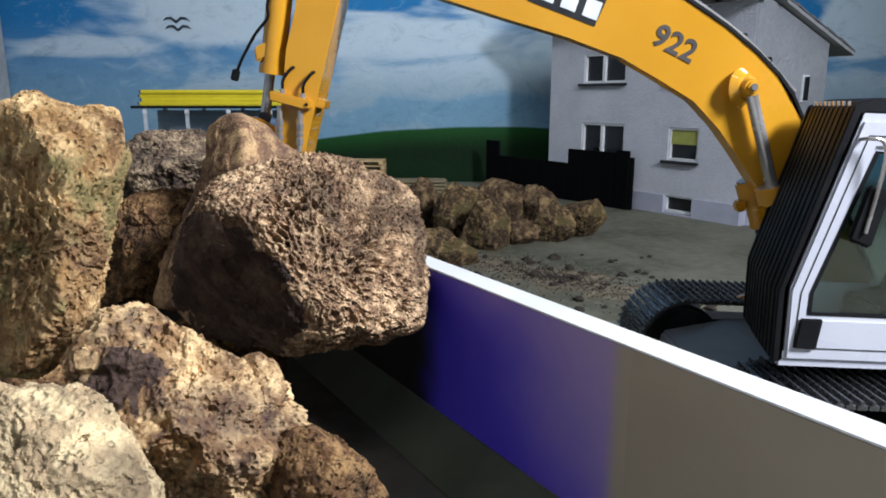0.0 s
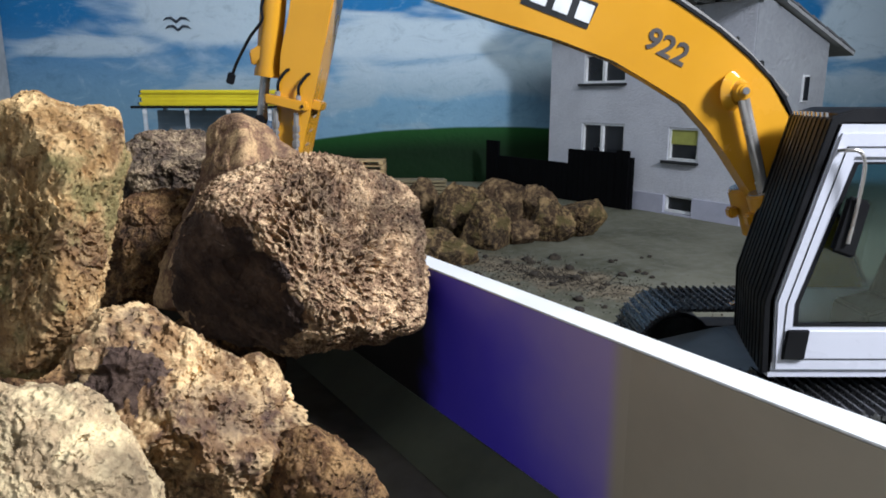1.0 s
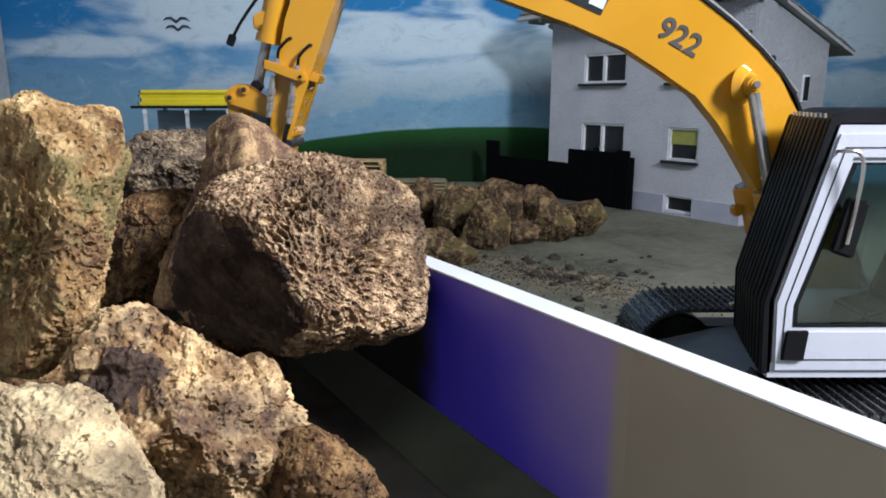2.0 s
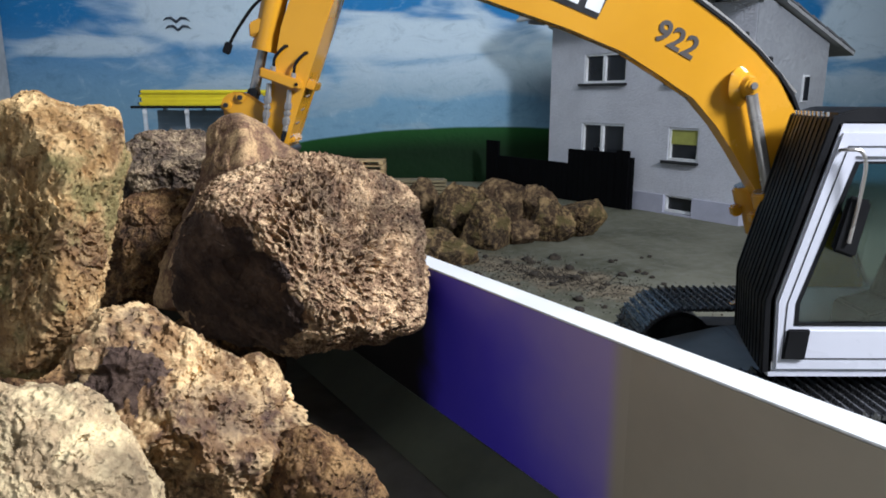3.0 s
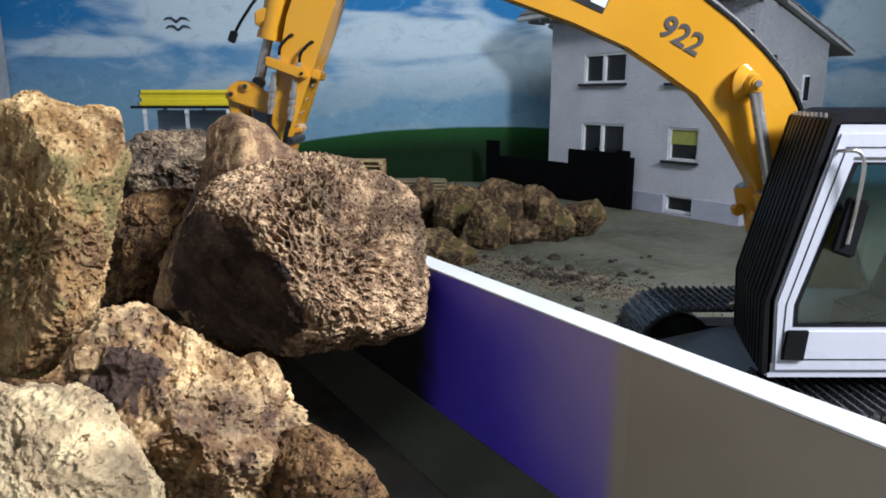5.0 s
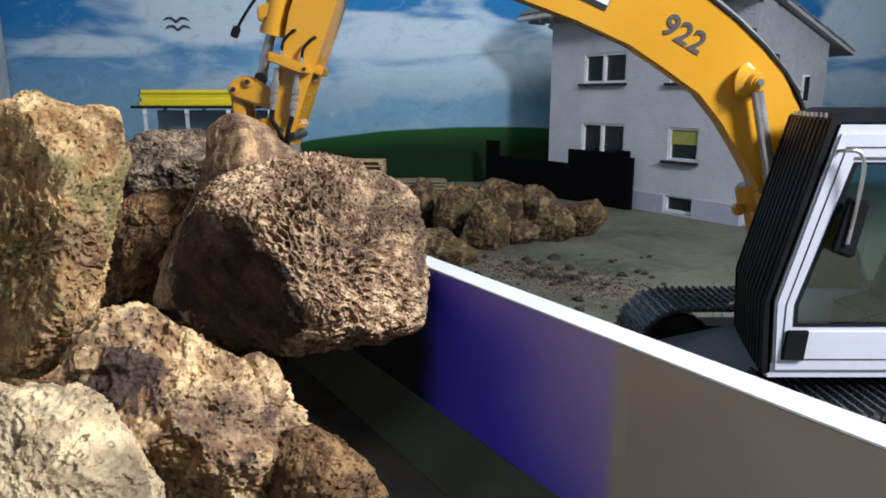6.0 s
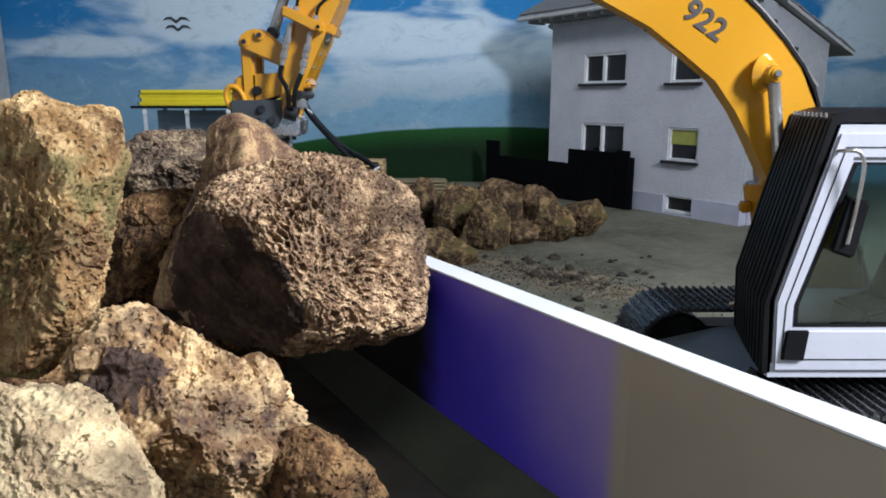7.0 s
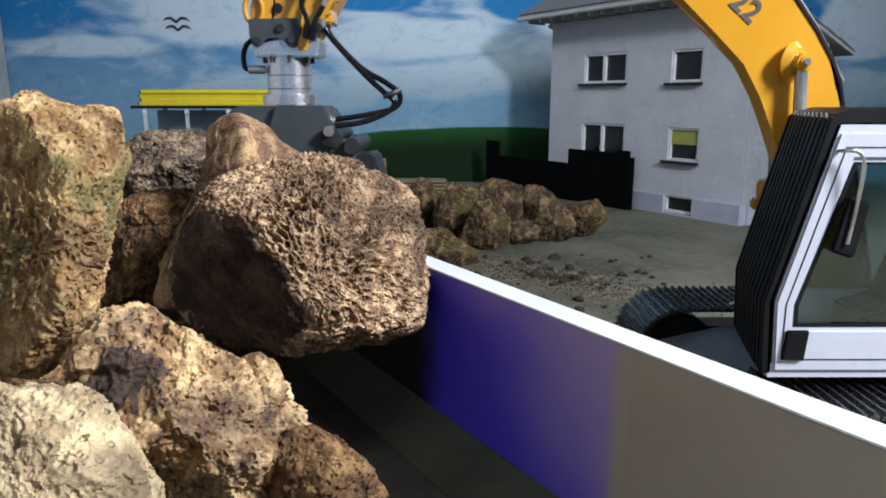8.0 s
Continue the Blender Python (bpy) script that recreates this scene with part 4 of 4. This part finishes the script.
def boom():
    low = [(-0.2348, 0.1925), (-0.2015, 0.1795), (-0.1708, 0.168), (-0.1399, 0.1540), (-0.1181, 0.1420), (-0.1000, 0.1270), (-0.0864, 0.1110), (-0.0766, 0.0965), (-0.056, 0.063), (-0.022, -0.006)]
    top = [(0.006, 0.014), (-0.012, 0.056), (-0.0280, 0.090), (-0.0395, 0.1130), (-0.0448, 0.1250), (-0.0530, 0.1370), (-0.0650, 0.1500), (-0.0815, 0.1650), (-0.1038, 0.1815), (-0.135, 0.2), (-0.18, 0.218), (-0.24, 0.234), (-0.296, 0.2445)]
    end = [(-0.3085, 0.238), (-0.3085, 0.224), (-0.296, 0.2175)]
    b = part("boom", prism(low + [(-0.005, -0.012)] + top + end, -0.018, -0.004, 0.0020), YELLOW, excavator, "bent yellow box boom", True)
    part("top_flange", prism([(x, z + 0.0004) for x, z in top] + [(x + 0.0012, z + 0.0016) for x, z in top[::-1]], -0.0188, -0.0032), BLACK, b, "black top edge")
    for k, (x, z) in enumerate(((-0.072, 0.1585), (-0.058, 0.1445), (-0.092, 0.1745))):
        part("hose_clip", box(x, -0.013, z + 0.001, 0.006, 0.006, 0.005, 0.0006), BLACK, b)
    for y in (-0.016, -0.010):
        part("top_hose", tube([(-0.042, y, 0.127), (-0.0645, y, 0.1525), (-0.0815, y, 0.1680), (-0.1038, y, 0.1845), (-0.135, y, 0.203), (-0.18, y, 0.221)], 0.0014), CHROME if y < -0.012 else RUBBER, b, "thin pipe along the boom")
    part("lug_boss", rod((LUG.x - 0.0030, -0.018, LUG.z), (LUG.x, -0.0225, LUG.z), 0.0118, 0.0068, 32, bevel=0.0012), YELLOW, b, "raised yellow boss", True)
    part("lug_boss", rod((LUG.x - 0.0030, -0.004, LUG.z), (LUG.x, 0.0005, LUG.z), 0.0118, 0.0068, 32), YELLOW, b, "raised yellow boss", True)
    pin(b, LUG.x, LUG.z, 0.0020, -0.0310, 0.0065, CHROME, "bright pin")
    # number and maker's plate
    text = bpy.data.curves.new("number", "FONT")
    text.body, text.size, text.extrude, text.align_x, text.align_y = "922", 0.0165, 0.0002, "CENTER", "CENTER"
    text.space_character = 1.05
    text.offset = 0.0004
    text.materials.append(NUMBER_GREY)
    ob = new("model_number", text)
    ob.parent = b
    ob.matrix_basis = Matrix.Translation((-0.1104, -0.0183, 0.1588)) @ Matrix.Rotation(radians(31), 4, "Y") @ Matrix.Rotation(radians(90), 4, "X")
    tagged(ob, "dark grey model number 922")
    plate = part("maker_plate", prism([(-0.1905, 0.1885), (-0.1545, 0.1720), (-0.1475, 0.1850), (-0.1835, 0.2015)], -0.0184, -0.0179), DECAL_BLACK, b, "black and white maker's plate")
    for k in range(3):
        x, z = -0.1850 + k * 0.0118, 0.1893 - k * 0.0054
        part("white_mark", prism([(x, z), (x + 0.008, z - 0.0037), (x + 0.0118, z + 0.0052), (x + 0.0038, z + 0.0089)], -0.0187, -0.0182), DECAL_WHITE, b, "white block")
    return b


def stick():
    prof = [(0.008, 0.004), (0.0035, -0.024), (-0.0095, -0.0555), (-0.0168, -0.0732), (-0.0270, -0.0975), (-0.0385, -0.1265), (-0.0425, -0.1385), (-0.0480, -0.1375), (-0.0485, -0.1190), (-0.0439, -0.0913), (-0.0389, -0.0732), (-0.0343, -0.0555), (-0.026, -0.036), (-0.015, -0.006), (-0.018, 0.03), (-0.004, 0.038), (0.006, 0.02)]
    s = part("stick", prism(prof, -0.0150, 0.0185, 0.0012), YELLOW, excavator, "yellow dipper stick", True)
    pin(s, 0, 0, 0.006, -0.022, 0.022, CHROME)
    pin(s, TIP.x, TIP.z, 0.0024, -0.0175, 0.0195)
    # tool cylinder barrel and its mount, cross clamps, hoses
    part("cylinder_barrel", rod((-0.0300, -0.006, -0.010), (-0.0462, -0.006, -0.0665), 0.0072, seg=28, bevel=0.001), YELLOW, s, "yellow tool cylinder barrel", True)
    part("cylinder_band", rod((-0.0452, -0.006, -0.0630), (-0.0464, -0.006, -0.0672), 0.0077, seg=28), YELLOW, s, "", True)
    part("barrel_bracket", prism([(-0.053, -0.052), (-0.040, -0.047), (-0.040, -0.056), (-0.053, -0.060)], -0.012, -0.004, 0.001), YELLOW, s)
    clamp = part("cross_clamp", prism([(-0.0460, -0.0765), (-0.0240, -0.0845), (-0.0248, -0.0895), (-0.0290, -0.0885), (-0.0470, -0.0820)], -0.0225, -0.014, 0.0008), YELLOW, s, "yellow cross clamp")
    pin(s, -0.0265, -0.0867, 0.0009, -0.0232, -0.022, BLACK)
    part("edge_clamp", prism([(-0.0215, -0.0835), (-0.0170, -0.0860), (-0.0190, -0.0905), (-0.0240, -0.0885)], -0.014, 0.006, 0.0006), YELLOW, s)
    for k, x in enumerate((-0.0410, -0.0300)):
        dz = -0.0055 - 0.004 * k
        part("hose_elbow", tube([(x + 0.0095, -0.0150, -0.0600 + dz), (x + 0.0080, -0.0172, -0.0608 + dz), (x + 0.003, -0.0180, -0.0660 + dz), (x + 0.0016, -0.0180, -0.0715 + dz)], 0.0009), RUBBER, s, "short black hose")
        part("fitting", rod((x + 0.0016, -0.0180, -0.0708 + dz), (x + 0.0002, -0.0180, -0.0780 + dz), 0.0016, seg=12, bevel=0.0003), CHROME, s, "steel hose fitting", True)
        top, foot = Vector((x - 0.0012, -0.0187, -0.0800 + dz)), Vector((x - 0.0060, -0.0178, -0.1030 + dz))
        lower = part("fitting", rod(top, foot, 0.0016, seg=12, bevel=0.0003), CHROME, s, "steel hose fitting", True)
        for a, b in ((0.30, 0.46), (0.52, 0.60), (0.66, 0.82)):
            part("nut", rod(top.lerp(foot, a), top.lerp(foot, b), 0.0023, seg=6, bevel=0.0002), CHROME, lower)
        part("tool_hose", tube([(x - 0.0060, -0.0178, -0.1025 + dz), (x - 0.0065, -0.0185, -0.114), (-0.0430 + 0.004 * k, -0.0195, -0.122), (-0.0425 + 0.003 * k, -0.0185, -0.1310)], 0.0014), RUBBER, s, "black hydraulic hose")
    for k in range(5):
        part("bolt", rod((-0.0235 - 0.0036 * k, -0.0120, -0.0935 - 0.0075 * k), (-0.0215 - 0.0036 * k, -0.0120, -0.0925 - 0.0075 * k), 0.00055, seg=8), CHROME, s)
    w = part("loose_cable", tube([(-0.030, -0.010, -0.012), (-0.0401, -0.013, -0.0285), (-0.0417, -0.014, -0.0372), (-0.0500, -0.014, -0.0450), (-0.0590, -0.014, -0.0560), (-0.0640, -0.014, -0.0635)], 0.0009), RUBBER, s, "dangling black cable with a plug")
    part("plug", box(0, 0, 0, 0.0042, 0.003, 0.0065, 0.0006), BLACK, s).matrix_basis = Matrix.Translation((-0.0652, -0.014, -0.0655)) @ Matrix.Rotation(radians(25), 4, "Y")
    return s


def tool_link():
    """The two-pinned lever that swings the tool; its pivot is the origin."""
    k = part("tool_link", prism([(0.003, 0.0045), (-0.012, 0.0155), (-0.021, 0.0160), (-0.0275, 0.0105), (-0.0270, 0.0045), (-0.002, -0.004)], -0.0145, 0.0145, 0.0015), YELLOW, excavator, "yellow tool lever", True)
    for x, z in ((-0.0235, 0.0085), (-0.0150, 0.0125)):
        pin(k, x, z, 0.0028, -0.0160, 0.0160, YELLOW)
        pin(k, x, z, 0.0014, -0.0166, 0.0166)
    part("drop_link", prism([(-0.0270, 0.009), (-0.0195, 0.008), (-0.0175, -0.0290), (-0.0245, -0.0290)], -0.012, -0.006, 0.001), YELLOW, k)
    part("drop_link", prism([(-0.0270, 0.009), (-0.0195, 0.008), (-0.0175, -0.0290), (-0.0245, -0.0290)], 0.006, 0.012, 0.001), YELLOW, k)
    return k


def grapple():
    """Quick coupler, rotator and grapple; the tip pin is the origin."""
    g = part("coupler", prism([(0.0065, 0.012), (0.008, 0.002), (-0.002, 0.0035), (-0.0385, 0.0045), (-0.0385, 0.013), (-0.031, 0.022), (-0.024, 0.021), (-0.012, 0.017)], -0.011, 0.011, 0.0012), YELLOW, excavator, "yellow quick coupler", True)
    bm = bmesh.new()
    rings = []
    for k in range(24):
        a = 2 * math.pi * k / 24
        rings.append([bm.verts.new((-0.036 + (0.0066 + 0.0018 * math.cos(b)) * math.cos(a) * 0.75, -0.012 + 0.0018 * math.sin(b), 0.010 + (0.0076 + 0.0018 * math.cos(b)) * math.sin(a))) for b in [math.pi * 2 * j / 10 for j in range(10)]])
    for i in range(24):
        for j in range(10):
            bm.faces.new((rings[i][j], rings[(i + 1) % 24][j], rings[(i + 1) % 24][(j + 1) % 10], rings[i][(j + 1) % 10]))
    part("lifting_eye", bm, YELLOW, g, "yellow lifting eye", True)
    for x, z in ((-0.0225, 0.0105), (-0.004, 0.0095)):
        pin(g, x, z, 0.0026, -0.0135, 0.0135)
    h = part("grapple_head", prism([(-0.0387, 0.0045), (-0.0090, 0.0050), (-0.0085, -0.0020), (-0.0120, -0.0100), (-0.0145, -0.0112), (-0.0175, -0.0100), (-0.0195, -0.0065), (-0.0225, -0.0050), (-0.0290, -0.0055), (-0.0318, -0.0080), (-0.0340, -0.0110), (-0.0375, -0.0095), (-0.0387, -0.0040)], -0.015, 0.015, 0.0006), GRAPPLE_GREY, excavator, "rotating grapple on a dark grey bracket")
    for x, z in ((-0.0345, -0.0070), (-0.0150, -0.0065), (-0.021, -0.0005)):
        pin(h, x, z, 0.0022, -0.0165, 0.0165)
    part("rotator_block", prism([(-0.0378, -0.0158), (-0.0010, -0.0158), (0.0002, -0.006), (-0.006, -0.0035), (-0.0378, -0.009)], -0.0135, 0.0135, 0.001), ALUMINIUM, h, "machined aluminium block")
    part("valve", rod((-0.008, -0.013, -0.0015), (-0.001, -0.013, -0.0035), 0.0045, seg=20, bevel=0.0005), STEEL, h, "", True)
    part("hose_union", box(0.001, -0.012, 0.0025, 0.006, 0.006, 0.006, 0.001), CHROME, h)
    rot = part("rotator", rod((-0.0204, 0, -0.0158), (-0.0204, 0, -0.0385), 0.0126, seg=48, bevel=0.0006), ALUMINIUM, h, "bright turned rotator cylinder", True)
    for z in (-0.0255, -0.0330):
        part("groove_ring", rod((-0.0204, 0, z), (-0.0204, 0, z - 0.0004), 0.01272, seg=48), STEEL, h, "thin dark groove")
    part("rotator_flange", rod((-0.0204, 0, -0.0365), (-0.0204, 0, -0.0425), 0.0158, seg=48, bevel=0.0006), ALUMINIUM, h, "", True)
    for k in range(8):
        a = 2 * math.pi * (k + 0.3) / 8
        part("bolt", rod((-0.0204 + 0.0137 * math.cos(a), 0.0137 * math.sin(a), -0.0150), (-0.0204 + 0.0137 * math.cos(a), 0.0137 * math.sin(a), -0.0188), 0.0011, seg=8), STEEL, h)
    part("side_fitting", rod((-0.0325, -0.006, -0.0225), (-0.0425, -0.006, -0.0225), 0.0024, seg=14, bevel=0.0004), CHROME, h, "", True)
    part("side_hose", tube([(-0.0420, -0.006, -0.0225), (-0.0445, -0.006, -0.0210), (-0.0450, -0.006, -0.0150), (-0.0430, -0.006, -0.0090), (-0.0385, -0.006, -0.0055)], 0.0015), RUBBER, h, "short black hose")
    part("housing", prism([(-0.048, -0.0430), (0.0030, -0.0430), (0.0080, -0.0560), (0.0175, -0.0690), (0.0250, -0.0800), (0.0180, -0.090), (-0.058, -0.090), (-0.064, -0.0700), (-0.054, -0.0500)], -0.022, 0.022, 0.0015), GRAPPLE_GREY, h, "dark grey grapple housing")
    part("cover_plate", prism([(-0.0238, -0.0424), (0.0030, -0.0424), (0.0075, -0.0560), (0.0120, -0.0690), (-0.016, -0.0690), (-0.0285, -0.0560)], -0.0255, -0.0225, 0.0006), GRAPPLE_GREY, h)
    for x in (-0.0455, 0.0065):
        pin(h, x, -0.0602, 0.0060, -0.029, 0.029, STEEL)
    pin(h, 0.0185, -0.0650, 0.0048, -0.030, 0.030, STEEL)
    pin(h, -0.0350, -0.0560, 0.0042, -0.030, -0.022, CHROME)
    pin(h, 0.0062, -0.0565, 0.0030, -0.0315, -0.022, CHROME)
    part("jaw", prism([(0.012, -0.072), (0.030, -0.070), (0.036, -0.090), (0.020, -0.112), (0.000, -0.120), (0.012, -0.104), (0.018, -0.090)], -0.02, 0.02, 0.0015), STEEL, h, "curved steel jaw")
    part("jaw", prism([(-0.058, -0.072), (-0.074, -0.070), (-0.080, -0.090), (-0.064, -0.112), (-0.044, -0.120), (-0.056, -0.104), (-0.062, -0.090)], -0.02, 0.02, 0.0015), STEEL, h, "curved steel jaw")
    for dy, dz, dx in ((-0.004, 0.0, 0.0), (-0.010, -0.0035, -0.003)):
        part("looped_hose", tube([(0.0013, dy, 0.0030), (0.0070, dy, -0.0060), (0.0225, dy - 0.004, -0.0215 + dz * 0.3), (0.0370 + dx, dy - 0.006, -0.0300 + dz), (0.0445 + dx, dy - 0.006, -0.0365 + dz), (0.0415 + dx, dy - 0.006, -0.0440 + dz * 0.5), (0.0250, dy - 0.008, -0.0480 + dz), (0.0075, dy - 0.010, -0.0505 + dz)], 0.0016), RUBBER, h, "long black looped hose", True)
    part("hose_tie", tube([(0.036, -0.016, -0.0375), (0.041, -0.017, -0.036), (0.045, -0.014, -0.034)], 0.0016), STEEL, h, "grey cable tie")
    part("hose_nipple", rod((0.0075, -0.016, -0.0520), (0.0025, -0.016, -0.0500), 0.0026, seg=12), CHROME, h, "", True)
    for ob in (h, *h.children):
        ob.data.transform(Matrix.Translation(-HANG))
    return g, h


BOOM, STICK, LINK = boom(), stick(), tool_link()
GRAPPLE, HEAD = grapple()
TOOL_ROD = part("tool_rod", rod((0, -0.006, 0), (0, -0.006, 0.046), 0.0029, seg=20), CHROME, excavator, "polished tool cylinder rod", True)
part("rod_eye", rod((0, -0.0105, 0), (0, -0.0015, 0), 0.0028, seg=20), STEEL, TOOL_ROD, "", True)
BARRELS, RODS = [], []
for y in (-0.0245, 0.0020):
    # Barrel cut short and thinned into a dark tube to fit the camera's view.
    b = part("lift_barrel", rod((0, y, 0.046), (0, y, 0.072), 0.0066, seg=28, bevel=0.0008), YELLOW, excavator, "yellow lift cylinder barrel", True)
    part("barrel_tube", rod((0, y, 0), (0, y, 0.047), 0.0042, seg=20), RUBBER, b, "thin dark tube in place of the lower barrel", True)
    part("barrel_collar", rod((0, y, 0.066), (0, y, 0.0765), 0.0095, seg=28, bevel=0.0010), YELLOW, b, "", True)
    part("hose_port", box(-0.0100, y, 0.063, 0.006, 0.007, 0.007, 0.0012), YELLOW, b)
    part("collar_face", rod((0, y, 0.0760), (0, y, 0.0772), 0.0080, seg=28), CHROME, b)
    r = part("lift_rod", rod((0, y, 0.004), (0, y, -0.100), 0.0034, seg=24), CHROME, excavator, "polished steel lift rod", True)
    part("rod_eye", rod((0, y + 0.0035, 0), (0, y - 0.0055, 0), 0.0068, 0.0042, seg=28, bevel=0.0012), YELLOW, r, "yellow rod eye", True)
    BARRELS.append(b)
    RODS.append(r)


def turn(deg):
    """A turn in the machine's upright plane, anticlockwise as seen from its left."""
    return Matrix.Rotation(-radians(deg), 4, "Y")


def between(table, t):
    """A smooth value at time t from rows of time and value."""
    ts, vs = [r[0] for r in table], [r[1] for r in table]
    i = max(0, min(len(ts) - 2, sum(1 for x in ts if x <= t) - 1))
    h = ts[i + 1] - ts[i]
    s = [(vs[k + 1] - vs[k]) / (ts[k + 1] - ts[k]) for k in range(len(ts) - 1)]

    def slope(k):
        if k == 0 or k == len(ts) - 1 or s[k - 1] * s[k] <= 0:
            return 0.0 if 0 < k < len(ts) - 1 else s[min(k, len(s) - 1)]
        return 2 * s[k - 1] * s[k] / (s[k - 1] + s[k])

    u = (t - ts[i]) / h
    return ((2 * u ** 3 - 3 * u * u + 1) * vs[i] + (u ** 3 - 2 * u * u + u) * h * slope(i)
            + (3 * u * u - 2 * u ** 3) * vs[i + 1] + (u ** 3 - u * u) * h * slope(i + 1))


PITCH = [(0, -2.40), (0.55, -2.33), (0.7, -1.7), (0.8, -0.45), (0.9, -0.12), (1.0, -0.08), (1.5, 0.08), (2.6, 0.0), (3.0, -0.18), (3.5, -0.66), (3.8, -0.15), (4.0, 0.0), (8.0, 0.0)]
BOOM_TURN = [(0, 7.08), (0.55, 6.95), (0.7, 6.3), (0.8, 4.95), (1.0, 4.47), (1.1, 4.35), (1.2, 3.6), (1.3, 2.9), (1.4, 2.3), (1.5, 1.68), (1.6, 1.50), (1.9, 1.6), (2.8, 2.70), (3.0, 2.73), (3.5, 3.25), (4.0, 1.92), (4.5, 1.70), (5.3, 1.3), (6.0, 0.99), (6.5, 0.0), (7.0, -2.92), (7.5, -6.0), (8.0, -9.14)]
STICK_TURN = [(0, 9.56), (0.55, 9.49), (1.0, 8.22), (1.1, 7.9), (1.2, 6.3), (1.3, 4.4), (1.4, 3.0), (1.5, 1.85), (1.6, 1.55), (2.8, 1.93), (3.5, 2.22), (4.0, 1.69), (4.5, 1.50), (6.0, 1.29), (6.5, 0.0), (7.0, -3.78), (7.5, -7.78), (8.0, -11.65)]


CURL = [(0, 14), (6.4, 14), (7.0, 12), (7.5, 8), (8.0, 0)]


def motions():
    times = [k / 10 for k in range(81)]
    rows = {ob: [] for ob in (excavator, BOOM, STICK, LINK, GRAPPLE, HEAD, TOOL_ROD, *BARRELS, *RODS)}
    for t in times:
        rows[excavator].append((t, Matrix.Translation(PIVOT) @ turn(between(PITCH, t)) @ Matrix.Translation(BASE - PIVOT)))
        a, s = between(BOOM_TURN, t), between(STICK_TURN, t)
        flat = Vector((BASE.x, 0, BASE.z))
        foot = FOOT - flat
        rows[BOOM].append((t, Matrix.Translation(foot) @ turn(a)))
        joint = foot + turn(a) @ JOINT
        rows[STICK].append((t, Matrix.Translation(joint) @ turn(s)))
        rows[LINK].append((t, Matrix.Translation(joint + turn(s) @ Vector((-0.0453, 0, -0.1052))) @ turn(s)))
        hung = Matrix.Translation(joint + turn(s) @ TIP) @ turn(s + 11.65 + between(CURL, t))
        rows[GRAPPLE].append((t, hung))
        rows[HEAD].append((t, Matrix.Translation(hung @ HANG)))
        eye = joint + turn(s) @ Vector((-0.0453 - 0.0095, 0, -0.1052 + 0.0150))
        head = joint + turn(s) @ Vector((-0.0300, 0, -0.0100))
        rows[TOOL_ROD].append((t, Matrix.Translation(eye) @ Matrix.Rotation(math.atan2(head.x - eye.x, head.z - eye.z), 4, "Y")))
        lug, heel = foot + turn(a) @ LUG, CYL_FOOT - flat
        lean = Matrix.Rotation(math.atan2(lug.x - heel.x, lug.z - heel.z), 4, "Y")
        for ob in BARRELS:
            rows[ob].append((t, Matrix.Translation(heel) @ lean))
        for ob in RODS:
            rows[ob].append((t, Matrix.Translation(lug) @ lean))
    for ob, keys in rows.items():
        walk(ob, keys)


# ---- soil crumbs and chips on the floor ----


def crumbs():
    rng = random.Random(5)
    bm = bmesh.new()
    for k in range(3600):
        a, d = rng.uniform(0, 2 * math.pi), abs(rng.gauss(0, 0.6))
        y = 0.79 + 0.14 * d * math.sin(a)
        x = 0.135 - 0.75 * (y - 0.79) + 0.10 * d * math.cos(a)
        r = rng.choice((0.0004, 0.0005, 0.0005, 0.0006, 0.0006, 0.0007, 0.0008, 0.0012)) * rng.uniform(0.7, 1.3)
        made = bmesh.ops.create_icosphere(bm, subdivisions=1, radius=r)["verts"]
        for v in made:
            v.co = v.co * rng.uniform(0.7, 1.25)
            v.co.z *= 0.7
            v.co += Vector((x, y, r * 0.45))
    ob = new("soil_crumbs", solid("soil_crumbs", bm, SOIL))
    tagged(ob, "scattered brown soil crumbs on the concrete", "soil", kind="stuff")


crumbs()


def clod(x, y, r, seed):
    rng = random.Random(seed)
    bm = bmesh.new()
    bmesh.ops.create_icosphere(bm, subdivisions=3, radius=1)
    for v in bm.verts:
        v.co = v.co * r * (1 + 0.45 * noise.noise(v.co * 1.7 + Vector((seed, 0, 0))) + 0.15 * noise.noise(v.co * 5))
        v.co.z = max(v.co.z * 0.65, -r * 0.3)
    ob = new("soil_clod", solid("soil_clod", bm, SOIL, True))
    ob.location = (x, y, r * 0.3)
    ob.rotation_euler = (0, 0, rng.uniform(0, 6))
    tagged(ob, "dark brown clod of soil on the floor", "soil clod", "soil clods on the floor")


for k in range(46):
    place = random.Random(100 + k)
    clod(0.02 + 0.24 * place.random() + 0.03 * (k % 3), 0.60 + 0.34 * place.random(), place.choice((0.0025, 0.003, 0.004, 0.0055)), k)
for x, y, r in ((0.150, 0.885, 0.0075), (0.115, 0.86, 0.005), (0.228, 0.70, 0.006), (0.205, 0.62, 0.006), (0.190, 0.66, 0.005), (0.085, 0.86, 0.0045), (0.33, 0.74, 0.004)):
    clod(x, y, r, int(x * 1000))

motions()
